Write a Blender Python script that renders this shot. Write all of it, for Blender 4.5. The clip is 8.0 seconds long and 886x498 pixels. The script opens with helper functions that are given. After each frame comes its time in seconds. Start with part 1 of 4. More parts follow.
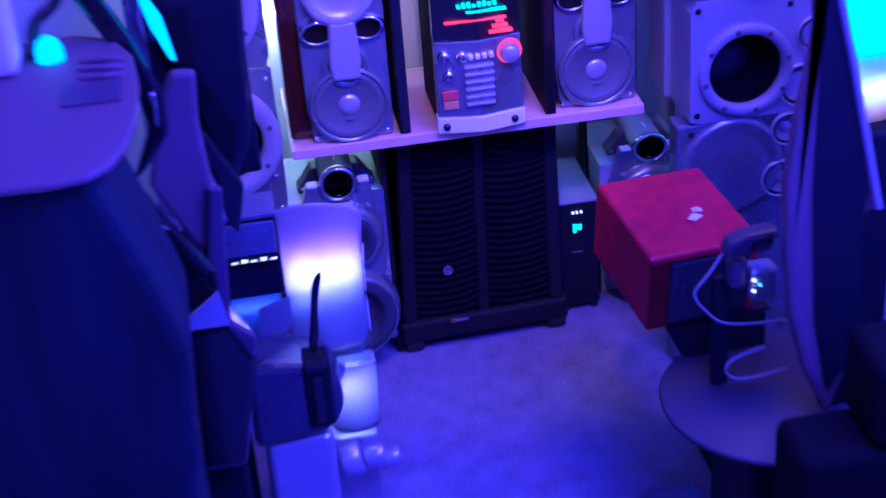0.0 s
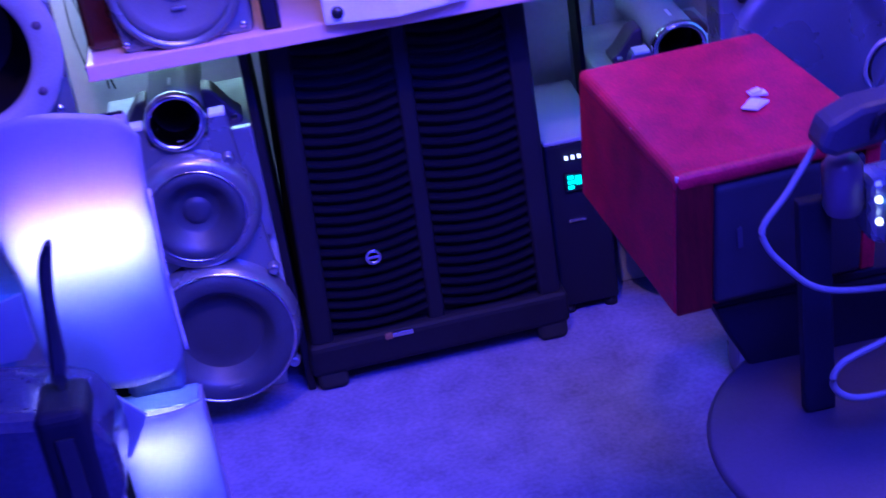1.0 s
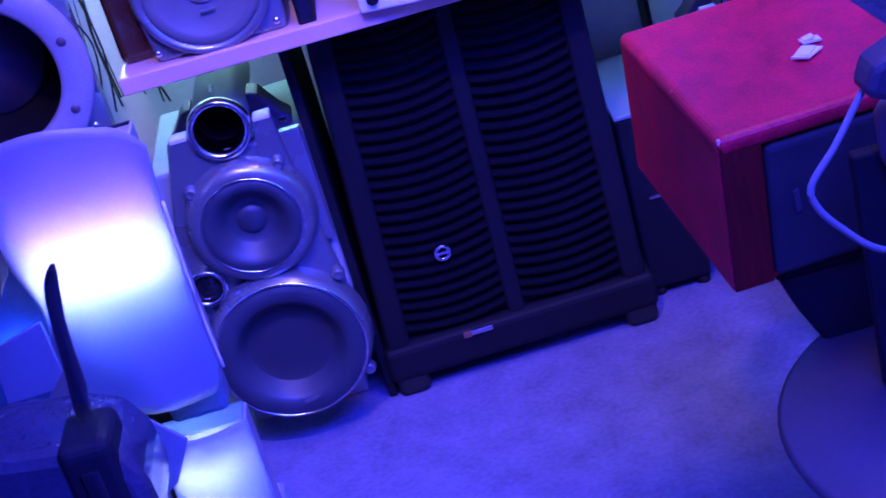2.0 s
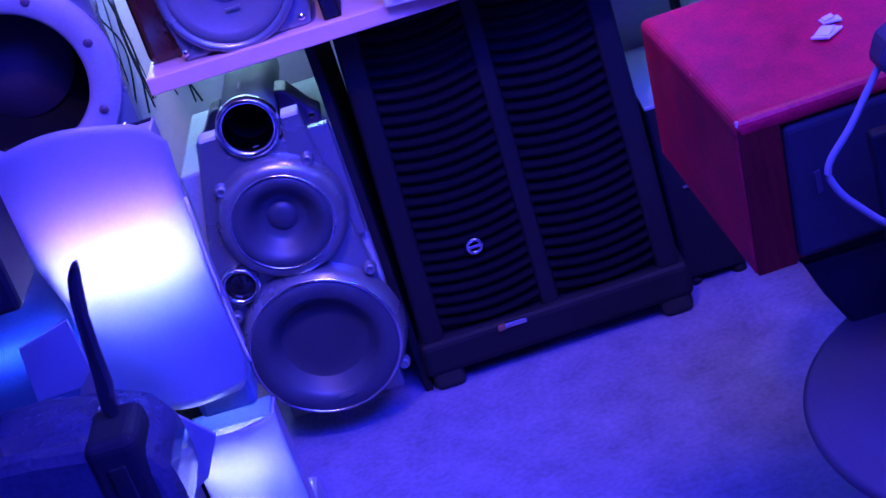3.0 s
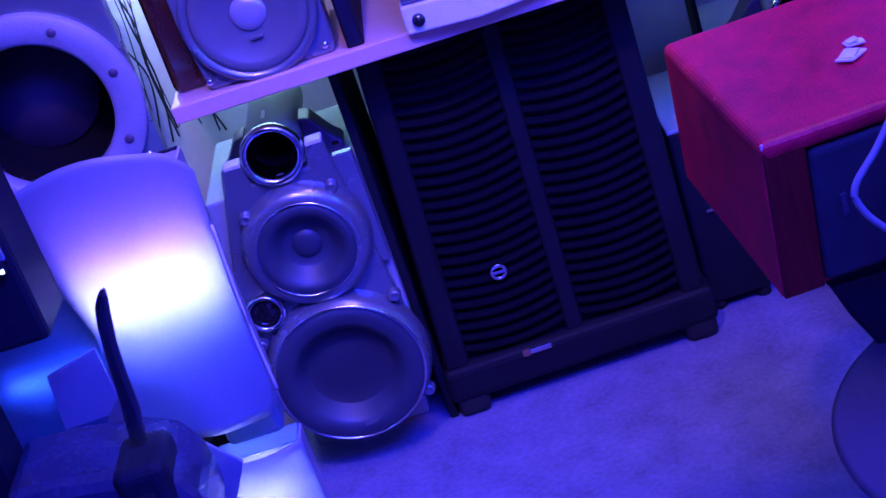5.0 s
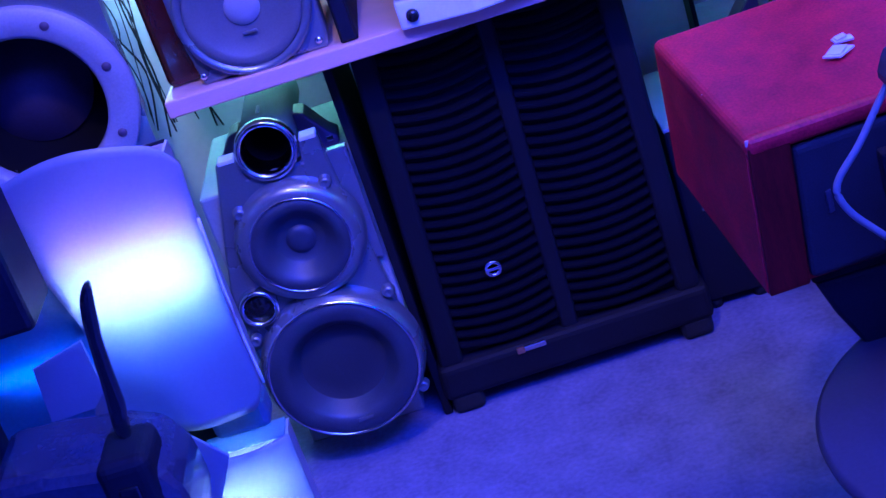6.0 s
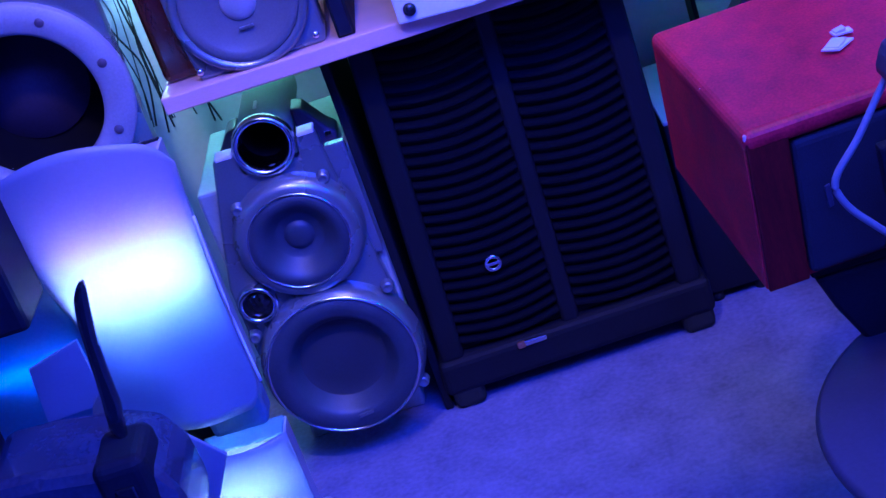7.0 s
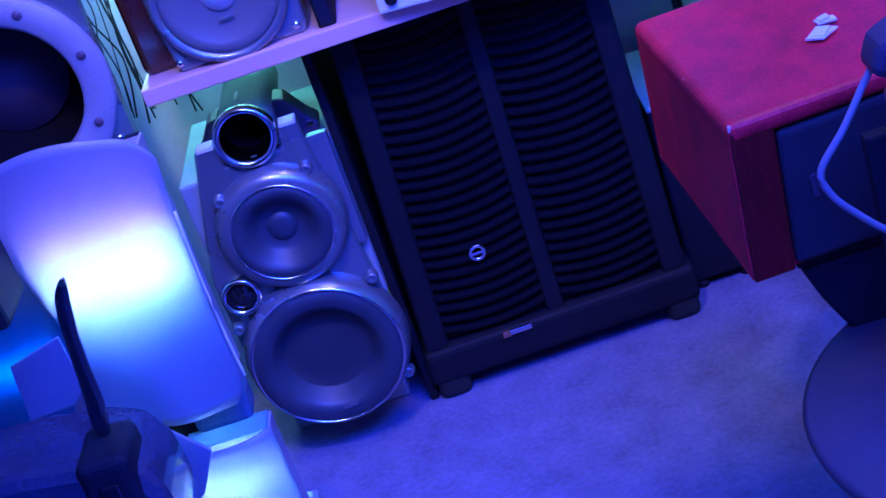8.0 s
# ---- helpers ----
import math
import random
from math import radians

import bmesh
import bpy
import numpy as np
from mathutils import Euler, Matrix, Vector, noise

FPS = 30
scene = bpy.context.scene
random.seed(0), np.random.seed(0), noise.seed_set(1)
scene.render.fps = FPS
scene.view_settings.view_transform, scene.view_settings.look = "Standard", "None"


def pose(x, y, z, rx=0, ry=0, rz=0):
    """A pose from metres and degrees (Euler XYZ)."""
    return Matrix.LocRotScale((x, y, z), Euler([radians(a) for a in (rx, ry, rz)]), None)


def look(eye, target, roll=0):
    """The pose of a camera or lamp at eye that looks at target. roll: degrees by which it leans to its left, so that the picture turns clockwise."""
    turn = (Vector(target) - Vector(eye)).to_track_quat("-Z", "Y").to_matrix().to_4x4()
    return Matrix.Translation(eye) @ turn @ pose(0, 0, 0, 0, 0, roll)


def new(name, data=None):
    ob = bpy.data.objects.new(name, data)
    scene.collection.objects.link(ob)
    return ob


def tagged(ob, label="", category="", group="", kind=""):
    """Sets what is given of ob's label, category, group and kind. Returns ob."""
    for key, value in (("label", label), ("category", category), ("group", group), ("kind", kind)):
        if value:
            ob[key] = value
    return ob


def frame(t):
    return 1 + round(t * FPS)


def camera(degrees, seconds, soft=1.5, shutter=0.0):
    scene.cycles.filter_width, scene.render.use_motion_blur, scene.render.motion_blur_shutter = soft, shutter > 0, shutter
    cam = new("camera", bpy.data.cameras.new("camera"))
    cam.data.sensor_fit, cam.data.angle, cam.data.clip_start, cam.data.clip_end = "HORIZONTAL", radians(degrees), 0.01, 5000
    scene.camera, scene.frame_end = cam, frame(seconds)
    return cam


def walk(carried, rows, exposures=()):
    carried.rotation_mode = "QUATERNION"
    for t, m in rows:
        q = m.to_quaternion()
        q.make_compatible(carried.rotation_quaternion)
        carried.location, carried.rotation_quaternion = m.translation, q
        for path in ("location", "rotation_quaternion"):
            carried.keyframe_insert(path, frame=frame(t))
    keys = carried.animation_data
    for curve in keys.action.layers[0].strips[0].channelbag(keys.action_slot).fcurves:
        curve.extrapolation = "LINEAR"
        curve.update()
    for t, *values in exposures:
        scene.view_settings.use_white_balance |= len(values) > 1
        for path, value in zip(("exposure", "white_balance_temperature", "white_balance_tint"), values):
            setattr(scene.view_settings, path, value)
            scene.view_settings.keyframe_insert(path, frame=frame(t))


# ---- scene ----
cam = camera(32.0, 8.0, shutter=0.5)
PATH = [
    (0, (-0.371, -4.003, 2.652), (-0.15, -2.281, 1.66), -4.5),
    (0.5, (-0.145, -2.988, 1.927), (0.058, -1.227, 1.002), -5.4),
    (1, (0.071, -2.653, 1.646), (0.216, -0.886, 0.721), -9.0),
    (1.5, (0.181, -2.528, 1.544), (0.267, -0.755, 0.623), -12.5),
    (2, (0.216, -2.537, 1.547), (0.173, -0.749, 0.652), -16.4),
    (3.5, (0.254, -2.544, 1.516), (0.138, -0.749, 0.642), -18.7),
    (4, (0.243, -2.541, 1.527), (0.117, -0.748, 0.649), -19.1),
    (4.2, (0.232, -2.542, 1.536), (0.118, -0.734, 0.689), -19.1),
    (5.5, (0.256, -2.549, 1.515), (0.123, -0.737, 0.68), -19.0),
    (6, (0.272, -2.548, 1.509), (0.133, -0.736, 0.676), -18.9),
    (6.5, (0.286, -2.54, 1.508), (0.136, -0.731, 0.67), -19.4),
    (7, (0.283, -2.533, 1.507), (0.134, -0.725, 0.665), -19.4),
    (7.5, (0.283, -2.52, 1.51), (0.14, -0.717, 0.654), -19.6),
    (8, (0.286, -2.516, 1.512), (0.15, -0.719, 0.645), -19.8),
]
TINTS = [(0, 0.54, 5060, 17), (0.5, 0.66, 4850, -13), (1, 0.86, 5120, 11), (1.5, 0.92, 4850, -2), (2, 0.94, 4900, -4), (3.5, 0.66, 4900, 24), (4, 0.84, 4570, -31),
         (5.5, 0.49, 5000, 38), (6, 0.68, 4450, -37), (6.5, 0.44, 5000, 42), (7, 0.70, 4450, -45), (7.5, 0.48, 5050, 38), (8, 0.86, 4350, -50)]
walk(cam, [(t, look(eye, target, roll)) for t, eye, target, roll in PATH], TINTS)

# ---- light ----
world = bpy.data.worlds.new("world")
world.use_nodes = True
world.node_tree.nodes["Background"].inputs[0].default_value = (0.02, 0.018, 0.09, 1)
world.node_tree.nodes["Background"].inputs[1].default_value = 0.3
scene.world = world


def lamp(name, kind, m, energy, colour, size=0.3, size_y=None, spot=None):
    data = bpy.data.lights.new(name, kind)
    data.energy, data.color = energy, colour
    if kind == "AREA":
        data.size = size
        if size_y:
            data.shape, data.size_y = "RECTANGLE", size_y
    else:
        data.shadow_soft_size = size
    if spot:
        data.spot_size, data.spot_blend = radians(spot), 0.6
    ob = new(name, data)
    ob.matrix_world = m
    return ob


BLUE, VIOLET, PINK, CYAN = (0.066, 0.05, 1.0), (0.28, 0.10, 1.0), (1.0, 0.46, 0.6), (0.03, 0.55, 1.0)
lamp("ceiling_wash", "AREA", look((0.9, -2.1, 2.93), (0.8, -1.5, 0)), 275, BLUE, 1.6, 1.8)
# Unseen pink lamp added to redden the box top and the shelf.
lamp("shelf_lamp", "AREA", look((0.85, -0.8, 2.9), (0.8, -0.7, 0.7)), 8.5, PINK, 0.5, 0.5)
# Unseen spot added to bring the shelf's pink back.
lamp("shelf_spot", "SPOT", look((0.0, -1.7, 2.7), (0.12, -0.1, 0.82)), 55, (1.0, 0.5, 0.72), 0.06, spot=38)
# Unseen violet fill added from the left.
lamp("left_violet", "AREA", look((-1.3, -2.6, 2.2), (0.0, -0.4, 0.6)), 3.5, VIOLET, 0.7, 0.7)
# Unseen cyan spot added to tint the wall at the far right.
lamp("wall_cyan", "SPOT", look((1.42, -0.1, 1.75), (1.64, 0.45, 0.75)), 60, CYAN, 0.05, spot=60)
# Unseen strip added to pale the speaker tops below the shelf.
lamp("strip_light", "AREA", look((0.2, 0.31, 0.752), (0.2, 0.22, 0.3)), 1.0, (0.6, 0.95, 1.0), 1.0, 0.03)
# Hidden point lamp added behind the shelf speaker to brighten the wall.
lamp("wall_light", "POINT", pose(-0.33, 0.36, 1.02), 5, (0.55, 0.68, 1.0), 0.02)

# ---- materials ----


def material(name, colour, rough=0.5, metal=0.0, vary=0.25, scale=12.0, grain=180.0, bump=0.1, bump_dist=0.002,
             emit=None, strength=0.0, alpha=None, stretch=(1, 1, 1), coat=0.0, translucent=0.0, spec=0.5):
    m = bpy.data.materials.new(name)
    m.use_nodes = True
    n, l = m.node_tree.nodes, m.node_tree.links
    b = n["Principled BSDF"]
    tc, mp = n.new("ShaderNodeTexCoord"), n.new("ShaderNodeMapping")
    mp.inputs["Scale"].default_value = stretch
    l.new(tc.outputs["Object"], mp.inputs["Vector"])
    big, fine = n.new("ShaderNodeTexNoise"), n.new("ShaderNodeTexNoise")
    big.inputs["Scale"].default_value, big.inputs["Detail"].default_value = scale, 5
    fine.inputs["Scale"].default_value, fine.inputs["Detail"].default_value = grain, 3
    l.new(mp.outputs[0], big.inputs["Vector"])
    l.new(mp.outputs[0], fine.inputs["Vector"])
    mix = n.new("ShaderNodeMix")
    mix.data_type = "FLOAT"
    mix.inputs[0].default_value = 0.45
    l.new(big.outputs["Fac"], mix.inputs[2])
    l.new(fine.outputs["Fac"], mix.inputs[3])
    ramp = n.new("ShaderNodeValToRGB")
    lo = [max(0, c * (1 - vary)) for c in colour]
    hi = [min(1, c * (1 + vary)) for c in colour]
    ramp.color_ramp.elements[0].position, ramp.color_ramp.elements[0].color = 0.3, (*lo, 1)
    ramp.color_ramp.elements[1].position, ramp.color_ramp.elements[1].color = 0.7, (*hi, 1)
    l.new(mix.outputs[0], ramp.inputs[0])
    l.new(ramp.outputs[0], b.inputs["Base Color"])
    rr = n.new("ShaderNodeMapRange")
    rr.inputs[3].default_value, rr.inputs[4].default_value = max(0.02, rough * 0.8), min(1, rough * 1.2)
    l.new(big.outputs["Fac"], rr.inputs[0])
    l.new(rr.outputs[0], b.inputs["Roughness"])
    b.inputs["Metallic"].default_value = metal
    b.inputs["Coat Weight"].default_value = coat
    b.inputs["Specular IOR Level"].default_value = spec
    if bump:
        bp = n.new("ShaderNodeBump")
        bp.inputs["Strength"].default_value, bp.inputs["Distance"].default_value = bump, bump_dist
        l.new(mix.outputs[0], bp.inputs["Height"])
        l.new(bp.outputs[0], b.inputs["Normal"])
    if emit:
        b.inputs["Emission Color"].default_value = (*emit, 1)
        b.inputs["Emission Strength"].default_value = strength
    if translucent:
        tr, ms = n.new("ShaderNodeBsdfTranslucent"), n.new("ShaderNodeMixShader")
        ms.inputs[0].default_value = translucent
        l.new(ramp.outputs[0], tr.inputs[0])
        l.new(b.outputs[0], ms.inputs[1])
        l.new(tr.outputs[0], ms.inputs[2])
        l.new(ms.outputs[0], n["Material Output"].inputs[0])
    return m


M_CARPET = material("carpet", (0.17, 0.155, 0.27), 0.95, 0, 0.34, 13, 95, 0.3, 0.002)
M_WALL = material("wall_paint", (0.62, 0.62, 0.64), 0.8, 0, 0.08, 3, 90, 0.15)
M_SILVER = material("silver_plastic", (0.25, 0.27, 0.31), 0.28, 0.65, 0.12, 8, 300, 0.05)
M_SILVER2 = material("satin_silver", (0.5, 0.5, 0.54), 0.3, 0.5, 0.08, 6, 300, 0.04)
M_GREY = material("grey_vinyl", (0.3, 0.32, 0.33), 0.6, 0, 0.15, 9, 200, 0.1)
M_CONE = material("speaker_cone", (0.2, 0.19, 0.24), 0.6, 0.1, 0.2, 14, 350, 0.15)
M_FOIL = material("grey_foil", (0.16, 0.16, 0.18), 0.42, 0.3, 0.15, 12, 300, 0.1)
M_MESH = material("grille_cloth", (0.058, 0.066, 0.1), 0.45, 0.3, 0.25, 20, 500, 0.4)
# Grille cloth darkened for the shade over the recessed woofer centre.
M_MESHSHADED = material("shaded_grille_cloth", (0.036, 0.038, 0.055), 0.7, 0.1, 0.25, 20, 500, 0.4)
M_BLACK = material("black_plastic", (0.0095, 0.009, 0.0145), 0.7, 0, 0.3, 12, 250, 0.15, spec=0.2)
M_BLACKG = material("black_gloss", (0.01, 0.01, 0.013), 0.16, 0, 0.3, 10, 200, 0.04, coat=0.4)
M_SLAT = material("black_slat", (0.0048, 0.0046, 0.0085), 0.8, 0, 0.3, 14, 250, 0.1, spec=0.06)
# Near-black: shadow in the holes and beside the monitor, plus the black panel.
M_VOID = material("black_and_shadow", (0.006, 0.005, 0.006), 0.9, 0, 0.2, 12, 200, 0.05, spec=0.1)
M_RING = material("matte_ring", (0.3, 0.29, 0.34), 0.5, 0.1, 0.15, 14, 260, 0.12)
M_GRILLE = material("front_cloth", (0.024, 0.022, 0.026), 0.85, 0, 0.3, 20, 500, 0.4, spec=0.3)
# Speaker cone colour darkened for the shade deep in the hole.
M_DEEP = material("shaded_cone", (0.045, 0.03, 0.06), 0.6, 0, 0.3, 12, 200, 0.1)
M_CHROME = material("chrome", (0.72, 0.72, 0.76), 0.16, 1.0, 0.06, 10, 200, 0.03)
M_SHELF = material("pale_laminate", (0.66, 0.42, 0.36), 0.5, 0, 0.1, 5, 160, 0.08, stretch=(1, 8, 8))
M_RED = material("red_wood", (0.42, 0.006, 0.032), 0.45, 0, 0.5, 16, 190, 0.1, stretch=(1.6, 1, 1.6), spec=0.25)
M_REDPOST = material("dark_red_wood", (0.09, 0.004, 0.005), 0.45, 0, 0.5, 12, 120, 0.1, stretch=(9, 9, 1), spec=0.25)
M_MAHOGANY = material("mahogany_gloss", (0.055, 0.009, 0.008), 0.16, 0, 0.3, 6, 120, 0.06, stretch=(8, 8, 1.2), coat=0.5)
M_WHITE = material("white_plastic", (0.8, 0.8, 0.82), 0.4, 0, 0.06, 8, 200, 0.05)
M_SHADE = material("satin_sheet", (0.4, 0.4, 0.46), 0.4, 0.1, 0.06, 5, 220, 0.06, translucent=0.45)
M_SMOKE = material("smoky_plastic", (0.04, 0.04, 0.062), 0.22, 0, 0.35, 9, 150, 0.06, coat=0.4)
M_LEAF = material("pale_sheet", (0.24, 0.29, 0.42), 0.45, 0.1, 0.15, 6, 180, 0.08, translucent=0.5)
M_STAND = material("stand_base", (0.043, 0.036, 0.05), 0.5, 0, 0.25, 8, 220, 0.1)
M_DKCLOTH = material("dark_cloth", (0.013, 0.021, 0.030), 0.9, 0, 0.6, 5, 300, 0.4, stretch=(3, 3, 0.6), spec=0.15)
M_TOP = material("grey_top", (0.155, 0.092, 0.105), 0.55, 0, 0.12, 5, 200, 0.08)
M_SHELL = material("dark_shell", (0.085, 0.06, 0.09), 0.4, 0.1, 0.15, 5, 200, 0.05)
M_CABLE = material("grey_cable", (0.2, 0.2, 0.19), 0.45, 0, 0.12, 20, 200, 0.05)
M_WIRE = material("black_wire", (0.012, 0.012, 0.016), 0.5, 0, 0.2, 20, 200, 0.02)
M_RUBBER = material("rubber", (0.012, 0.012, 0.013), 0.85, 0, 0.2, 20, 200, 0.1)
M_TEAL = material("teal_led", (0.02, 0.1, 0.1), 0.4, 0, 0.05, 5, 50, 0, emit=(0.05, 0.9, 0.75), strength=1.3)
M_REDLED = material("red_led", (0.2, 0.01, 0.02), 0.4, 0, 0.05, 5, 50, 0, emit=(1.0, 0.04, 0.12), strength=1.2)
M_BLUELED = material("blue_led", (0.02, 0.05, 0.2), 0.4, 0, 0.05, 5, 50, 0, emit=(0.15, 0.45, 1.0), strength=1.5)
M_WHITELED = material("white_led", (0.5, 0.5, 0.6), 0.4, 0, 0.05, 5, 50, 0, emit=(0.75, 0.8, 1.0), strength=1.6)
M_CYANSTRIP = material("cyan_strip", (0.1, 0.4, 0.5), 0.4, 0, 0.02, 5, 50, 0, emit=(0.02, 0.5, 1.0), strength=1.2)
M_LIGHTBAR = material("light_bar", (0.8, 0.8, 0.8), 0.4, 0, 0.02, 5, 50, 0, emit=(0.6, 0.58, 1.0), strength=105.0)
M_BARLILAC = material("lilac_bar", (0.4, 0.3, 0.8), 0.4, 0, 0.02, 5, 50, 0, emit=(0.55, 0.18, 1.0), strength=125.0)
M_BARBLUE = material("blue_bar", (0.2, 0.3, 0.8), 0.4, 0, 0.02, 5, 50, 0, emit=(0.15, 0.18, 1.0), strength=100.0)

M_GLOWSHADE = material("cyan_shade", (0.4, 0.45, 0.5), 0.4, 0, 0.05, 5, 220, 0.05, translucent=0.6)
M_PALEBAR = material("pale_bar", (0.8, 0.8, 0.8), 0.4, 0, 0.02, 5, 50, 0, emit=(0.8, 0.85, 1.0), strength=45.0)
M_AMBERBAR = material("amber_bar", (0.8, 0.4, 0.2), 0.4, 0, 0.02, 5, 50, 0, emit=(1.0, 0.35, 0.2), strength=20.0)
M_CYANBAR = material("cyan_bar", (0.2, 0.6, 0.8), 0.4, 0, 0.02, 5, 50, 0, emit=(0.0, 0.5, 1.0), strength=30.0)

# ---- mesh helpers ----


def box_bm(x0, x1, y0, y1, z0, z1, bevel=0.004, seg=2):
    bm = bmesh.new()
    bmesh.ops.create_cube(bm, size=1)
    for v in bm.verts:
        v.co = Vector(((x0 + x1) / 2 + v.co.x * (x1 - x0), (y0 + y1) / 2 + v.co.y * (y1 - y0), (z0 + z1) / 2 + v.co.z * (z1 - z0)))
    if bevel:
        bmesh.ops.bevel(bm, geom=bm.edges[:], offset=bevel, segments=seg, profile=0.5, affect="EDGES")
    return bm


FRONT = Matrix(((1, 0, 0, 0), (0, 0, -1, 0), (0, 1, 0, 0), (0, 0, 0, 1)))   # a turned shape's axis towards -y


def lathe_bm(profile, at=(0, 0, 0), turn=FRONT, n=48, squash=1.0):
    """Turns the profile (radius, height) round its axis."""
    bm = bmesh.new()
    rings = []
    for r, h in profile:
        if r < 1e-6:
            rings.append([bm.verts.new((0, 0, h))])
        else:
            rings.append([bm.verts.new((r * math.cos(2 * math.pi * i / n), squash * r * math.sin(2 * math.pi * i / n), h)) for i in range(n)])
    for a, b in zip(rings, rings[1:]):
        for i in range(n):
            j = (i + 1) % n
            if len(a) == 1 and len(b) > 1:
                bm.faces.new((a[0], b[i], b[j]))
            elif len(b) == 1 and len(a) > 1:
                bm.faces.new((a[i], a[j], b[0]))
            elif len(a) > 1:
                bm.faces.new((a[i], a[j], b[j], b[i]))
    bm.transform(Matrix.Translation(at) @ turn)
    bmesh.ops.recalc_face_normals(bm, faces=bm.faces[:])
    for f in bm.faces:
        f.smooth = True
    return bm


def slab_bm(outline, thick, bevel=0.003, m=None):
    """Extrudes an outline of (x, z) towards +y by thick."""
    bm = bmesh.new()
    face = bm.faces.new([bm.verts.new((x, 0, z)) for x, z in outline])
    out = bmesh.ops.extrude_face_region(bm, geom=[face])
    bmesh.ops.translate(bm, verts=[v for v in out["geom"] if isinstance(v, bmesh.types.BMVert)], vec=(0, thick, 0))
    bmesh.ops.recalc_face_normals(bm, faces=bm.faces[:])
    if bevel:
        bmesh.ops.bevel(bm, geom=bm.edges[:], offset=bevel, segments=2, profile=0.5, affect="EDGES")
    if m:
        bm.transform(m)
    return bm


def tube_bm(points, r, n=10, taper=None):
    """A round tube along smooth points."""
    bm = bmesh.new()
    pts = [Vector(p) for p in points]
    fine = []
    for i in range(len(pts) - 1):
        p0, p1, p2, p3 = pts[max(i - 1, 0)], pts[i], pts[i + 1], pts[min(i + 2, len(pts) - 1)]
        for k in range(6):
            t = k / 6
            fine.append(0.5 * ((2 * p1) + (p2 - p0) * t + (2 * p0 - 5 * p1 + 4 * p2 - p3) * t * t + (3 * p1 - p0 - 3 * p2 + p3) * t ** 3))
    fine.append(pts[-1])
    rings = []
    for i, p in enumerate(fine):
        d = (fine[min(i + 1, len(fine) - 1)] - fine[max(i - 1, 0)]).normalized()
        q = d.to_track_quat("Z", "Y")
        rr = r * (1 if taper is None else 1 + (taper - 1) * i / (len(fine) - 1))
        rings.append([bm.verts.new(p + q @ Vector((rr * math.cos(2 * math.pi * k / n), rr * math.sin(2 * math.pi * k / n), 0))) for k in range(n)])
    for a, b in zip(rings, rings[1:]):
        for k in range(n):
            bm.faces.new((a[k], a[(k + 1) % n], b[(k + 1) % n], b[k]))
    bm.faces.new(rings[0][::-1])
    bm.faces.new(rings[-1])
    for f in bm.faces:
        f.smooth = True
    return bm


def curved_bm(x0, x1, y, z0, z1, bulge, thick, n=20, corner=0.03):
    """An upright sheet bulging towards -y, with rounded lower corners."""
    bm = bmesh.new()
    grid = []
    for k in range(2):
        rows = []
        for j in range(13):
            v = j / 12
            row = []
            for i in range(n + 1):
                u = i / n
                x = x0 + (x1 - x0) * u
                edge = min(x - x0, x1 - x)
                low = z0 + (corner - math.sqrt(max(0, corner ** 2 - (corner - edge) ** 2)) if edge < corner else 0)
                row.append(bm.verts.new((x, y - bulge * (1 - (2 * u - 1) ** 2) + k * thick, low + (z1 - low) * v)))
            rows.append(row)
        grid.append(rows)
    for k in range(2):
        for j in range(12):
            for i in range(n):
                q = [grid[k][j][i], grid[k][j][i + 1], grid[k][j + 1][i + 1], grid[k][j + 1][i]]
                bm.faces.new(q if k == 0 else q[::-1]).smooth = True
    for j in range(12):
        bm.faces.new((grid[0][j][0], grid[0][j + 1][0], grid[1][j + 1][0], grid[1][j][0]))
        bm.faces.new((grid[0][j][n], grid[1][j][n], grid[1][j + 1][n], grid[0][j + 1][n]))
    for i in range(n):
        bm.faces.new((grid[0][0][i], grid[1][0][i], grid[1][0][i + 1], grid[0][0][i + 1]))
        bm.faces.new((grid[0][12][i], grid[0][12][i + 1], grid[1][12][i + 1], grid[1][12][i]))
    bmesh.ops.recalc_face_normals(bm, faces=bm.faces[:])
    return bm


def part(name, bm, mat, parent=None, label=""):
    me = bpy.data.meshes.new(name)
    bm.to_mesh(me)
    bm.free()
    me.materials.append(mat)
    ob = new(name, me)
    if parent:
        ob.parent = parent
    if label:
        ob["label"] = label
    return ob


def thing(name, label, category, group=""):
    return tagged(new(name), label, category, group)


def structure(name, bm, mat, label, category):
    return tagged(part(name, bm, mat), label, category, kind="structure")


def driver(parent, name, cx, cy, cz, r, depth=0.03, dome=0.3, rim=M_SILVER, cone=M_CONE, rim_w=0.12):
    """A round loudspeaker driver set into a front at y = cy: frame, surround, cone and dome."""
    d = part(name, lathe_bm([(r * 1.0, -0.004), (r * 1.0, 0.006), (r * (1 - rim_w * 0.4), 0.010), (r * (1 - rim_w), 0.006), (r * (1 - rim_w), -0.004)], (cx, cy, cz)), rim, parent)
    part("surround", lathe_bm([(r * (1 - rim_w), 0.001), (r * (0.93 - rim_w), 0.007), (r * (0.84 - rim_w), 0.001)], (cx, cy, cz)), M_RUBBER, d)
    part("cone", lathe_bm([(r * (0.85 - rim_w), 0.002), (r * 0.5, -depth * 0.55), (r * dome, -depth)], (cx, cy, cz)), cone, d)
    part("dome", lathe_bm([(r * dome, -depth), (r * dome * 0.8, -depth * 0.7), (r * dome * 0.4, -depth * 0.5), (0, -depth * 0.45)], (cx, cy, cz)), rim, d)
    return d


